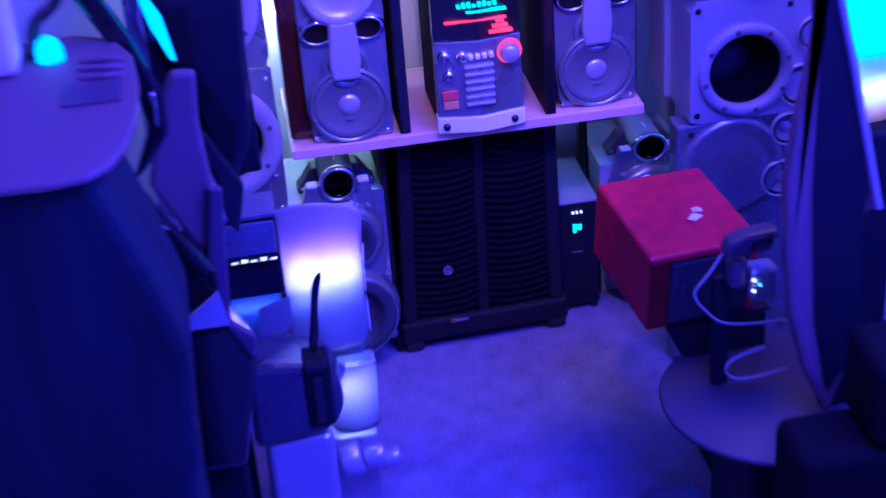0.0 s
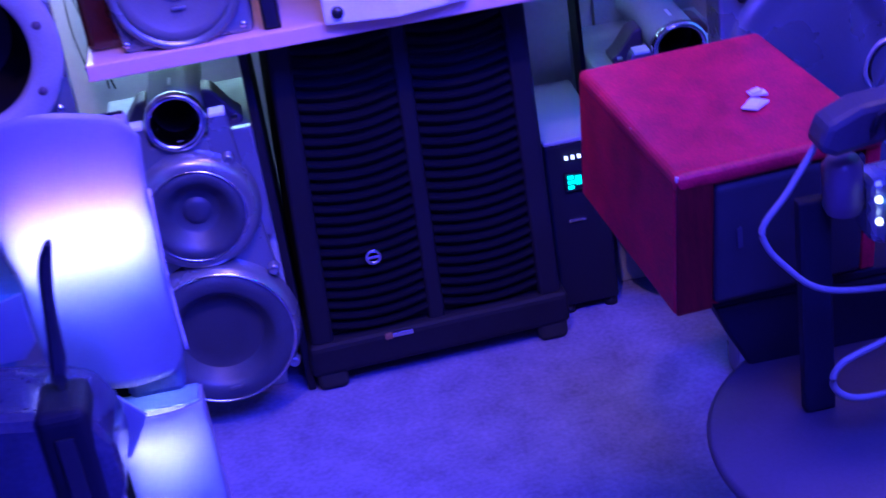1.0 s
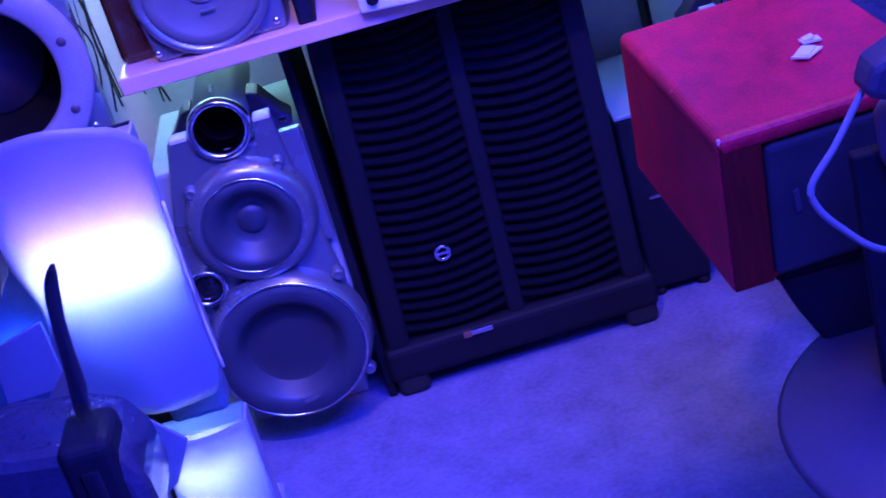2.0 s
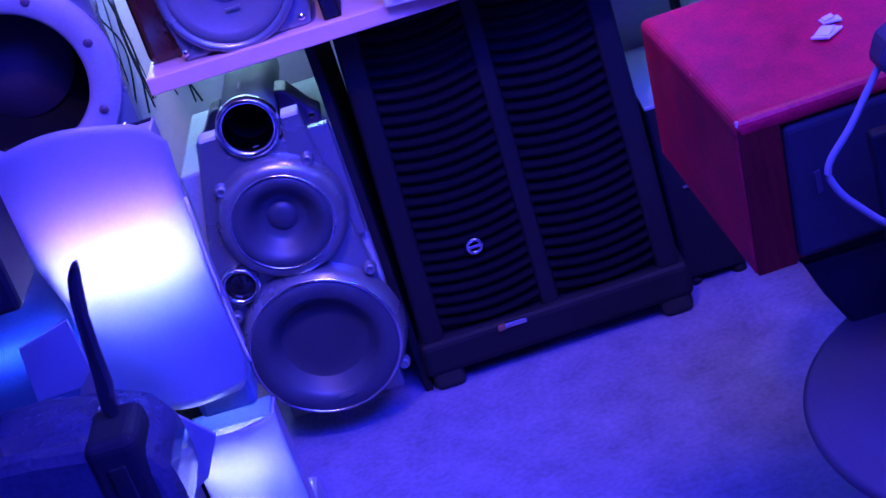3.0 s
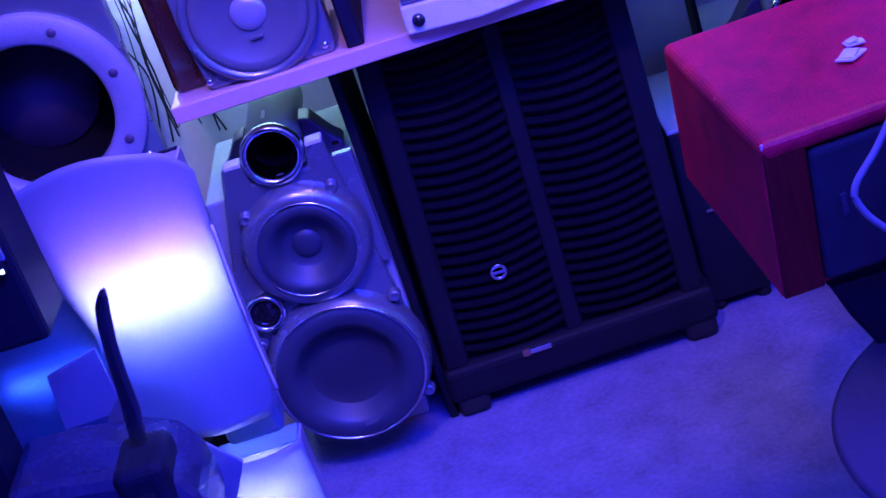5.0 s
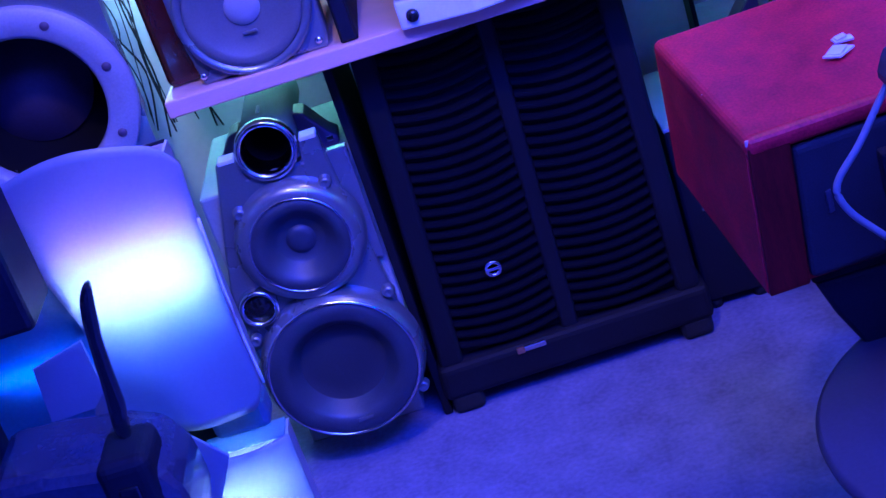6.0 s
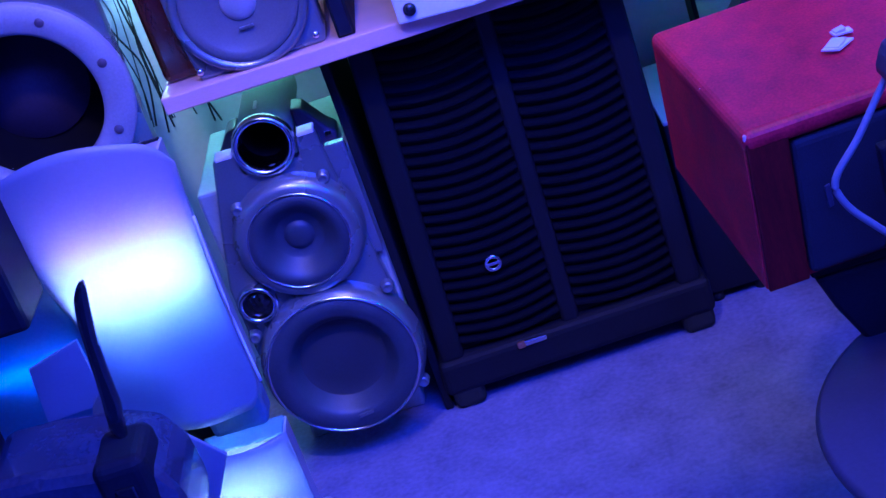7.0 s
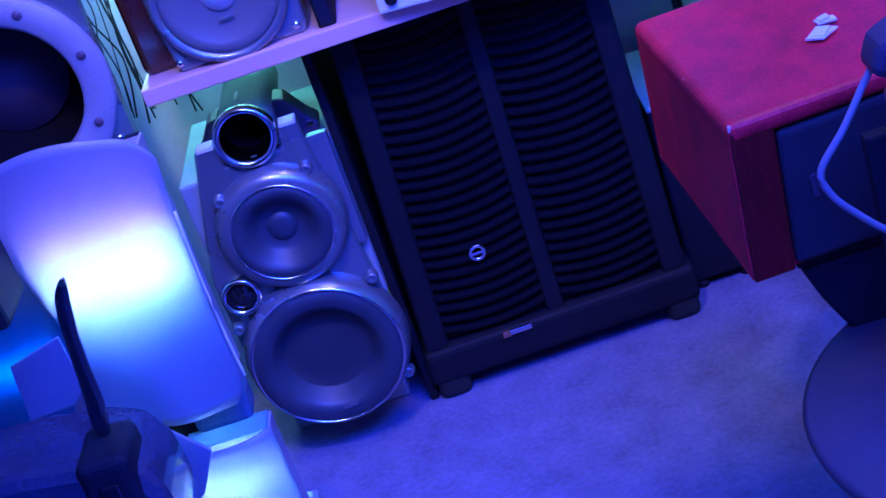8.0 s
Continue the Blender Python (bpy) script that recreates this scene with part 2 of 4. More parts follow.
# ---- room ----
structure("floor", box_bm(-1.8, 2.2, -5.2, 0.6, -0.1, 0.0, 0), M_CARPET, "short-pile blue grey carpet covering the whole floor", "floor")
structure("ceiling", box_bm(-1.8, 2.2, -5.2, 0.6, 3.0, 3.1, 0), M_WALL, "plain painted ceiling", "ceiling")
structure("wall_north", box_bm(-1.8, 2.2, 0.45, 0.6, 0.002, 2.998, 0), M_WALL, "pale painted wall behind the loudspeakers", "wall")
structure("wall_south", box_bm(-1.8, 2.2, -5.2, -5.1, 0.002, 2.998, 0), M_WALL, "plain painted wall", "wall")
structure("wall_west", box_bm(-1.8, -1.65, -5.098, 0.448, 0.002, 2.998, 0), M_WALL, "plain painted wall", "wall")
structure("wall_east", box_bm(1.75, 1.9, -5.098, 0.448, 0.002, 2.998, 0), M_WALL, "painted wall lit cyan by an added spot", "wall")

# ---- black subwoofer cabinet ----
sub = thing("subwoofer", "large black subwoofer cabinet with two louvred grilles standing on carpet", "loudspeaker")
part("body", box_bm(-0.002, 0.508, 0.02, 0.40, 0.035, 0.745, 0.012), M_BLACK, sub)
part("baffle", box_bm(0.0, 0.506, 0.008, 0.024, 0.11, 0.74, 0.004), M_BLACK, sub)
part("left_post", box_bm(-0.004, 0.042, -0.012, 0.03, 0.10, 0.742, 0.010, 3), M_BLACK, sub)
part("right_post", box_bm(0.466, 0.512, -0.012, 0.03, 0.10, 0.742, 0.010, 3), M_BLACK, sub)
part("centre_post", box_bm(0.238, 0.272, -0.008, 0.03, 0.10, 0.742, 0.008, 3), M_BLACK, sub)
part("plinth", box_bm(-0.012, 0.524, -0.022, 0.40, 0.035, 0.108, 0.014, 3), M_BLACK, sub)
def taper(ob):
    """Draws the cabinet in a little towards its top."""
    for v in ob.data.vertices:
        v.co.x += v.co.z * (0.045 * (1 - v.co.x / 0.51) - 0.008 * v.co.x / 0.51)


for ob in list(sub.children):
    taper(ob)
for x in (0.0, 0.455):
    for y in (-0.018, 0.33):
        part("foot", box_bm(x, x + 0.062, y, y + 0.06, 0.0, 0.05, 0.014, 3), M_RUBBER, sub)


def slat_mesh(x0, x1):
    """One louvre that sags in the middle and leans outwards."""
    bm, n = bmesh.new(), 10
    rows = []
    for dy, dz in ((0.006, 0.006), (-0.004, 0.003), (-0.009, -0.003), (-0.006, -0.007), (0.006, -0.004)):
        rows.append([bm.verts.new((x0 + (x1 - x0) * i / n, dy, dz - 0.014 * (1 - (2 * i / n - 1) ** 2))) for i in range(n + 1)])
    for a, b in zip(rows, rows[1:]):
        for i in range(n):
            bm.faces.new((a[i], b[i], b[i + 1], a[i + 1])).smooth = True
    me = bpy.data.meshes.new("slat")
    bm.to_mesh(me)
    bm.free()
    me.materials.append(M_SLAT)
    return me


for x0, x1 in ((0.042, 0.238), (0.272, 0.466)):
    me = slat_mesh(x0, x1)
    for k in range(26):
        s = new("slat", me)
        z = 0.138 + k * 0.0232
        s.parent, s.location = sub, (0.045 * z, 0.0, z)
        s.scale.x = 1 - z * 0.104
badge = part("badge", lathe_bm([(0.010, 0.0), (0.010, 0.003), (0.015, 0.004), (0.0165, 0.002), (0.0165, -0.003)], (0.152, -0.012, 0.273), n=28), M_CHROME, sub, "round silver badge")
part("badge_bar", box_bm(0.139, 0.165, -0.016, -0.012, 0.270, 0.276, 0.001), M_CHROME, badge)
part("name_plate", box_bm(0.150, 0.204, -0.027, -0.021, 0.094, 0.106, 0.003), M_CHROME, sub, "small silver name plate")
part("plate_end", box_bm(0.146, 0.162, -0.0285, -0.021, 0.093, 0.107, 0.003), material("copper", (0.6, 0.32, 0.2), 0.3, 0.9), sub)

sub.matrix_world = pose(0, 0, 0, 0, 0, 2.5)

# ---- shelf ----
shelf = thing("shelf", "pale pinkish laminate shelf board on black side legs", "shelf")
part("board", box_bm(-0.272, 0.735, -0.12, 0.33, 0.762, 0.792, 0.003), M_SHELF, shelf)
part("back_rail", box_bm(-0.2, 0.66, 0.335, 0.352, 0.62, 0.792, 0.002), M_SHELF, shelf)
part("leg", box_bm(-0.022, -0.006, 0.0, 0.34, 0.0, 0.760, 0.003), M_BLACK, shelf)
part("leg", box_bm(0.647, 0.656, 0.25, 0.33, 0.0, 0.760, 0.002), M_BLACK, shelf)


# ---- loudspeakers on the shelf ----
def shelf_speaker(x, y, z, turn, west, east):
    s = thing("bookshelf_speaker", "silver bookshelf loudspeaker with twin ports and mahogany sides", "loudspeaker", "speakers on the shelf")
    part("cabinet", box_bm(west, east, 0.035, 0.26, 0.0, 0.52, 0.014, 3), M_MAHOGANY, s, "glossy dark mahogany cabinet")
    part("front_panel", slab_bm([(-0.104, 0.0), (0.112, 0.0), (0.118, 0.02), (0.118, 0.5), (0.09, 0.53), (-0.09, 0.53), (-0.118, 0.5), (-0.118, 0.1)], 0.05, 0.006), M_SILVER, s)
    part("woofer_basket", lathe_bm([(0.114, 0.0), (0.114, 0.010), (0.110, 0.018), (0.104, 0.020), (0.098, 0.012)], (0, 0, 0.108)), M_SILVER, s)
    cone = part("woofer", lathe_bm([(0.097, 0.012), (0.09, 0.016), (0.08, 0.010), (0.05, 0.004), (0.028, 0.001)], (0, 0, 0.108)), M_FOIL, s)
    part("dome", lathe_bm([(0.030, 0.002), (0.027, 0.007), (0.015, 0.010), (0, 0.011)], (0, 0, 0.108), n=32), M_SILVER2, cone, "pale dome")
    part("mark", box_bm(-0.012, 0.012, -0.0105, -0.006, 0.064, 0.069, 0.001), M_SILVER, cone)
    part("bridge", slab_bm([(-0.036, 0.19), (0.036, 0.19), (0.044, 0.24), (0.036, 0.36), (-0.036, 0.36), (-0.044, 0.24)], 0.03, 0.009, pose(0, -0.03, 0)), M_SILVER2, s)
    part("bridge_arch", lathe_bm([(0.066, 0.0), (0.064, 0.010), (0.054, 0.012), (0.044, 0.008), (0.044, 0)], (0, 0, 0.225), n=36), M_SILVER, s)
    for sx in (-0.068, 0.068):
        p = part("port", lathe_bm([(0.036, 0.0), (0.036, 0.016), (0.041, 0.022), (0.048, 0.016), (0.050, -0.002)], (sx, 0, 0.33), n=32, squash=0.72), M_CHROME, s, "flared oval port")
        # Shallow near-black cap in place of the port's deep shade.
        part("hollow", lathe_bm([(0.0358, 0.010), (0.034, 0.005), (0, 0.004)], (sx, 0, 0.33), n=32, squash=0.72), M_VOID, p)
    part("tweeter_ring", lathe_bm([(0.102, 0.0), (0.1, 0.024), (0.086, 0.034), (0.07, 0.02), (0.04, 0.012), (0, 0.018)], (0, 0, 0.445)), M_SILVER2, s)
    for sx, sz in ((-0.1, 0.016), (0.1, 0.016)):
        part("screw", lathe_bm([(0, 0.004), (0.005, 0.004), (0.007, 0.0), (0.007, -0.004)], (sx, 0, sz), n=12), M_CHROME, s)
    s.matrix_world = pose(x, y, z, 0, 0, turn)
    return s


shelf_speaker(-0.098, -0.095, 0.792, 0, -0.17, 0.112)
shelf_speaker(0.607, -0.075, 0.792, 2, -0.112, 0.135)
for x in (0.036, 0.452):
    d = thing("upright_panel", "thin black upright side panel standing on the shelf", "panel", "panels beside the stereo")
    part("panel", box_bm(0, 0.03, 0, 0.34, 0, 0.6, 0.003), M_BLACK, d)
    part("edge_trim", box_bm(0.004, 0.026, -0.004, 0.0, 0.004, 0.596, 0.001), M_BLACKG, d)
    d.matrix_world = pose(x, -0.105, 0.792)

# ---- stereo ----
st = thing("stereo", "silver mini hi-fi stereo with glowing display and red ringed knob", "stereo")
VEE = [(0.0, 0.0), (0.118, -0.024), (0.24, 0.0), (0.24, 0.04), (0.0, 0.04)]


def vee_bm(z0, z1, grow=0.0, bevel=0.004, cut=None):
    bm = bmesh.new()
    face = bm.faces.new([bm.verts.new((x + (grow if x > 0.2 else -grow if x < 0.05 else 0), y - (grow if y < 0.03 else 0), z0)) for x, y in VEE])
    out = bmesh.ops.extrude_face_region(bm, geom=[face])
    bmesh.ops.translate(bm, verts=[v for v in out["geom"] if isinstance(v, bmesh.types.BMVert)], vec=(0, 0, z1 - z0))
    bmesh.ops.recalc_face_normals(bm, faces=bm.faces[:])
    bmesh.ops.bevel(bm, geom=bm.edges[:], offset=bevel, segments=2, profile=0.5, affect="EDGES")
    return bm


part("body", box_bm(0.004, 0.236, 0.03, 0.30, 0.004, 0.50, 0.006), M_BLACK, st)
part("front", vee_bm(0.05, 0.272), M_SILVER, st)
foot = part("foot_plate", vee_bm(0.0, 0.048, 0.004), M_WHITE, st, "pale foot plate with two studs")
part("display_bezel", vee_bm(0.274, 0.46, 0.0), M_BLACKG, st)
for x, z in ((0.02, 0.022), (0.212, 0.022)):
    part("stud", lathe_bm([(0, 0.006), (0.009, 0.005), (0.011, 0.0), (0.011, -0.02)], (x, -0.012, z), n=20), M_BLACKG, foot)
knob = part("volume_knob", lathe_bm([(0, 0.034), (0.022, 0.034), (0.026, 0.028), (0.027, -0.01)], (0.205, -0.008, 0.226), n=36), M_SILVER2, st)
part("knob_ring", lathe_bm([(0.028, 0.004), (0.034, 0.008), (0.036, 0.002), (0.036, -0.01)], (0.205, -0.008, 0.226), n=36), M_REDLED, knob, "glowing red ring")
for x, z, r in ((0.024, 0.232, 0.017), (0.072, 0.228, 0.017), (0.034, 0.178, 0.014)):
    part("knob", lathe_bm([(0, 0.016), (r * 0.8, 0.015), (r, 0.009), (r * 1.1, -0.01)], (x, -0.012, z), n=24), M_CHROME, st)
for k in range(6):
    part("button_bar", box_bm(0.076, 0.158, -0.034, -0.014, 0.085 + k * 0.022, 0.094 + k * 0.022, 0.003), M_SILVER2, st)
for k in range(4):
    part("button", box_bm(0.088 + k * 0.019, 0.102 + k * 0.019, -0.036, -0.014, 0.222, 0.236, 0.003), M_WHITE, st)
part("red_label", box_bm(0.012, 0.056, -0.020, -0.006, 0.105, 0.130, 0.002), material("red_sticker", (0.6, 0.06, 0.08), 0.5), st, "small red and amber sticker")
part("amber_label", box_bm(0.014, 0.056, -0.020, -0.006, 0.078, 0.102, 0.002), material("amber_sticker", (0.55, 0.25, 0.12), 0.5), st)
for k in range(8):
    h = 0.002 + 0.006 * abs(math.sin(k * 2.1))
    part("display_bar", box_bm(0.066 + k * 0.014, 0.075 + k * 0.014, -0.034, -0.012, 0.372, 0.375 + h, 0), M_TEAL, st)
part("display_line", box_bm(0.09, 0.2, -0.032, -0.012, 0.355, 0.3575, 0), M_TEAL, st)
for k in range(3):
    part("display_bar", box_bm(0.15 + 0.01 * k, 0.215 - 0.012 * k, -0.03, -0.010, 0.290 + k * 0.015, 0.296 + k * 0.015, 0), M_REDLED, st)
part("display_line", box_bm(0.03, 0.2, -0.03, -0.012, 0.330, 0.332, 0), M_REDLED, st)
st.matrix_world = pose(0.143, -0.135, 0.792)


# ---- floor-standing tube speakers ----
def tube_speaker(m, label):
    s = thing("tube_speaker", label, "loudspeaker", "speakers with a tube on top")
    part("cabinet", box_bm(-0.142, 0.138, 0.028, 0.34, 0.26, 0.578, 0.006), M_GREY, s, "grey vinyl covered cabinet")
    part("lower_cabinet", box_bm(-0.130, 0.10, 0.10, 0.34, 0.0, 0.259, 0.006), M_GREY, s)
    part("front_plate", slab_bm([(-0.142, 0.16), (-0.108, 0.105), (-0.05, 0.072), (0.05, 0.072), (0.105, 0.10), (0.132, 0.15), (0.132, 0.30), (0.122, 0.40), (0.098, 0.640), (0.064, 0.640), (0.058, 0.600), (-0.042, 0.600), (-0.048, 0.640), (-0.086, 0.640), (-0.122, 0.50), (-0.146, 0.40)], 0.03, 0.005), M_SILVER, s)
    part("side_cheek", slab_bm([(0.118, 0.38), (0.138, 0.38), (0.138, 0.6), (0.098, 0.6)], 0.02, 0.002, pose(0, 0.012, 0)), M_SILVER, s)
    mid = part("mid_cover", lathe_bm([(0.118, -0.004), (0.116, 0.010), (0.108, 0.026), (0.094, 0.034), (0.087, 0.033)], (0.010, 0, 0.465)), M_SILVER, s)
    part("mid_mesh", lathe_bm([(0.088, 0.033), (0.083, 0.037), (0.070, 0.037), (0.060, 0.026), (0.042, 0.008)], (0.010, 0, 0.465)), M_MESH, mid)
    part("mid_cone", lathe_bm([(0.043, 0.009), (0.038, 0.006), (0.026, 0.004)], (0.010, 0, 0.465)), M_MESH, mid)
    part("mid_dome", lathe_bm([(0.027, 0.004), (0.024, 0.008), (0.014, 0.011), (0, 0.012)], (0.010, 0, 0.465)), M_MESH, mid)
    part("mid_edge", lathe_bm([(0.0865, 0.034), (0.0885, 0.038), (0.091, 0.034)], (0.010, 0, 0.465)), M_CHROME, mid)
    wo = part("woofer_cover", lathe_bm([(0.152, -0.004), (0.150, 0.014), (0.143, 0.034), (0.135, 0.041)], (0.003, 0, 0.210)), M_SILVER, s)
    part("woofer_mesh", lathe_bm([(0.135, 0.040), (0.128, 0.045), (0.104, 0.045), (0.096, 0.036), (0.078, 0.010)], (0.003, 0, 0.210)), M_MESH, wo)
    part("woofer_centre", lathe_bm([(0.079, 0.011), (0.070, 0.008), (0.045, 0.010), (0, 0.012)], (0.003, 0, 0.210)), M_MESHSHADED, wo, "cone centre darkened for the shade behind the grille")
    part("woofer_edge", lathe_bm([(0.1335, 0.042), (0.1365, 0.046), (0.1395, 0.040)], (0.003, 0, 0.210)), M_CHROME, wo)
    part("woofer_mark", slab_bm([(0.0, 0.0), (0.03, 0.004), (0.032, 0.012), (0.002, 0.008)], 0.004, 0.001, pose(-0.006, -0.048, 0.098)), M_SILVER, wo)
    for sx, sz in ((0.124, 0.320), (-0.133, 0.302), (0.125, 0.115), (0.085, 0.555), (-0.075, 0.545)):
        part("screw_boss", lathe_bm([(0, 0.012), (0.006, 0.012), (0.008, 0.014), (0.011, 0.008), (0.013, -0.004)], (sx, -0.006, sz), n=16), M_SILVER, s)
    p = part("port", lathe_bm([(0.024, -0.02), (0.026, 0.012), (0.031, 0.022), (0.037, 0.014), (0.039, -0.004)], (-0.105, 0, 0.362), n=36), M_CHROME, s, "small chrome port")
    part("hollow", lathe_bm([(0.026, 0.006), (0.02, 0.012), (0, 0.014)], (-0.105, 0, 0.362), n=28), M_BLACKG, p)
    t = part("tube", lathe_bm([(0.050, -0.30), (0.0505, -0.004)], (0.008, 0.0, 0.641), FRONT @ pose(0, 0, 0, 0, 0, 0), 40), M_GREY, s, "grey metal tube along the top")
    part("tube_ring", lathe_bm([(0.040, -0.05), (0.041, -0.01), (0.043, 0.006), (0.048, 0.014), (0.055, 0.010), (0.056, -0.006), (0.051, -0.012)], (0.008, 0.0, 0.641), n=44), M_CHROME, t, "chrome tube mouth")
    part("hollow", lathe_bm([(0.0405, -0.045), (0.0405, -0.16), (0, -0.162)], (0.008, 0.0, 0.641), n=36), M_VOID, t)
    part("tube_seam", box_bm(0.005, 0.011, 0.05, 0.085, 0.690, 0.694, 0.001), M_WHITE, t)
    for sg in (-1, 1):
        b = part("bracket", slab_bm([(sg * 0.05, 0.0), (sg * 0.112, 0.0), (sg * 0.116, 0.016), (sg * 0.10, 0.03), (sg * 0.070, 0.075), (sg * 0.05, 0.08)], 0.06, 0.005, pose(0.008, 0.085, 0.579)), M_SHELL, s, "screwed support bracket")
        part("bracket_slot", box_bm(0.002 + sg * 0.1, 0.014 + sg * 0.1, 0.080, 0.086, 0.592, 0.602, 0.001), M_CHROME, b)
        part("ledge", box_bm(0.008 + sg * 0.074 - 0.015, 0.008 + sg * 0.074 + 0.015, -0.003, 0.03, 0.636, 0.644, 0.002), M_WHITE, s, "thin pale ledge")
    s.matrix_world = m
    return s


tube_speaker(pose(-0.16, -0.055, 0), "silver floor loudspeaker with chrome tube standing beside the subwoofer")
tube_speaker(pose(0.80, 0.08, -0.0) @ Matrix.Diagonal((1, 1, 0.86, 1)), "silver floor loudspeaker with chrome tube in the dark corner")

# ---- black receiver beside the subwoofer ----
amp = thing("receiver", "black receiver with small lit display beside the subwoofer", "receiver")
part("body", box_bm(0.522, 0.645, 0.04, 0.34, 0.02, 0.388, 0.006), M_BLACK, amp)
# Paler than the black body: the light on the top is in its colour.
part("lid", box_bm(0.522, 0.645, 0.036, 0.34, 0.389, 0.397, 0.002), M_SILVER2, amp, "top made satin silver for the light on it")
part("display", box_bm(0.556, 0.594, 0.032, 0.0395, 0.285, 0.325, 0.002), M_BLACKG, amp)
for k in range(3):
    part("display_line", box_bm(0.562, 0.574 + 0.005 * (k % 2), 0.028, 0.0315, 0.292 + k * 0.011, 0.298 + k * 0.011, 0), M_TEAL, amp)
    part("indicator", box_bm(0.562 + k * 0.013, 0.568 + k * 0.013, 0.034, 0.0395, 0.354, 0.360, 0), M_WHITELED, amp)
part("display_line", box_bm(0.578, 0.590, 0.028, 0.0315, 0.300, 0.318, 0), M_TEAL, amp)
part("tray", box_bm(0.556, 0.592, 0.035, 0.0395, 0.215, 0.222, 0.001), M_CHROME, amp)
for x in (0.54, 0.63):
    part("foot", lathe_bm([(0, 0), (0.014, 0), (0.014, 0.022), (0, 0.022)], (x, 0.06, 0), Matrix(), 14), M_RUBBER, amp)
amp.matrix_world = pose(0, 0.05, 0)

# ---- red wooden box speaker on its stand ----
rb = thing("red_speaker", "red stained wooden box loudspeaker with black cloth front", "loudspeaker")
part("top", box_bm(0.0, 0.28, -0.004, 0.40, 0.172, 0.198, 0.011, 4), M_RED, rb)
part("side_panel", box_bm(0.0015, 0.022, 0.004, 0.398, 0.0, 0.186, 0.003), M_RED, rb)
part("side_panel", box_bm(0.258, 0.2785, 0.004, 0.398, 0.0, 0.186, 0.003), M_RED, rb)
part("bottom", box_bm(0.0225, 0.2575, 0.006, 0.40, 0.0, 0.02, 0.003), M_RED, rb)
part("front_post", box_bm(0.003, 0.052, -0.0025, 0.0035, 0.0, 0.186, 0.0025, 3), M_REDPOST, rb, "darker red corner post")
part("back", box_bm(0.0225, 0.2575, 0.38, 0.398, 0.0205, 0.1715, 0.002), M_BLACK, rb)
gr = part("grille", box_bm(0.054, 0.256, -0.004, 0.02, 0.004, 0.170, 0.008, 3), M_GRILLE, rb, "black cloth grille")
part("grille_mark", slab_bm([(0, 0), (0.007, 0.002), (0.007, 0.03), (0, 0.028)], 0.003, 0.001, pose(0.075, -0.007, 0.08)), M_STAND, gr)
for x, y, z, w in ((0.003, 0.0, 0.191, 0.003), (0.003, 0.17, 0.193, 0.0015), (0.003, 0.30, 0.193, 0.001)):
    part("chip", box_bm(x - 0.001, x + w, y - 0.001, y + w, z - w, z + w * 1.4, 0.001), M_SHELF, rb, "pale chipped edge")
for ob in rb.children:
    for v in ob.data.vertices:
        v.co.x -= 0.07 * (0.198 - v.co.z)   # the worn case leans a little
rb.matrix_world = pose(0.502, -0.985, 0.612, 0, 0, 4)
for x, y, r, s in ((0.657, -0.835, 38, 0.85), (0.672, -0.800, -8, 0.6)):
    c = thing("paper_tag", "small folded pale card lying on the red box", "card", "cards on the box")
    part("leaf", slab_bm([(-0.022 * s, -0.012 * s), (0.018 * s, -0.014 * s), (0.022 * s, 0.012 * s), (-0.016 * s, 0.014 * s)], 0.003, 0.0008, Matrix.Rotation(radians(90), 4, "X")), M_WHITE, c)
    part("flap", slab_bm([(-0.016 * s, -0.011 * s), (0.006 * s, -0.012 * s), (0.010 * s, 0.010 * s), (-0.012 * s, 0.012 * s)], 0.003, 0.0008, pose(0, 0, 0.004, 0, -14, 0) @ Matrix.Rotation(radians(90), 4, "X")), M_WHITE, c)
    c.matrix_world = pose(x, y, 0.8135, 0, 0, r)
stand = thing("box_stand", "black wooden stand under the red loudspeaker", "stand")
part("column", box_bm(0.735, 0.80, -0.93, -0.77, 0.03, 0.438, 0.012), M_BLACK, stand)
part("top_plate", slab_bm([(0.545, 0.02), (0.81, 0.02), (0.81, 0.36), (0.60, 0.36), (0.545, 0.12)], 0.012, 0.003, Matrix.Translation((0, -0.985, 0.611)) @ Matrix.Rotation(radians(-90), 4, "X")), M_BLACK, stand)
part("shoulder", slab_bm([(0.548, 0.598), (0.80, 0.598), (0.80, 0.44), (0.66, 0.44), (0.59, 0.50), (0.565, 0.55)], 0.2, 0.006, pose(0, -0.965, 0)), M_BLACK, stand)
part("base", box_bm(0.72, 0.86, -0.96, -0.60, 0.0, 0.029, 0.006), M_BLACK, stand)

# ---- round stand with post, cables and clamp ----
ds = thing("round_stand", "dark round equipment stand with a black post and clamp", "stand")
part("disc", lathe_bm([(0, 0.0), (0.255, 0.0), (0.271, 0.006), (0.273, 0.014), (0.265, 0.020), (0, 0.022)], (0.755, -1.16, 0.482), Matrix(), 72), M_STAND, ds, "round dark plate")
part("pedestal", box_bm(0.64, 0.95, -1.32, -1.04, 0.0, 0.481, 0.01), M_BLACK, ds)
part("post", box_bm(0.618, 0.658, -1.10, -1.08, 0.503, 0.80, 0.004), M_BLACK, ds)
part("collar", lathe_bm([(0.02, 0), (0.024, 0.01), (0.024, 0.06), (0.018, 0.07), (0, 0.072)], (0.668, -1.11, 0.785), Matrix(), 24), M_SHELL, ds, "grey plastic collar")
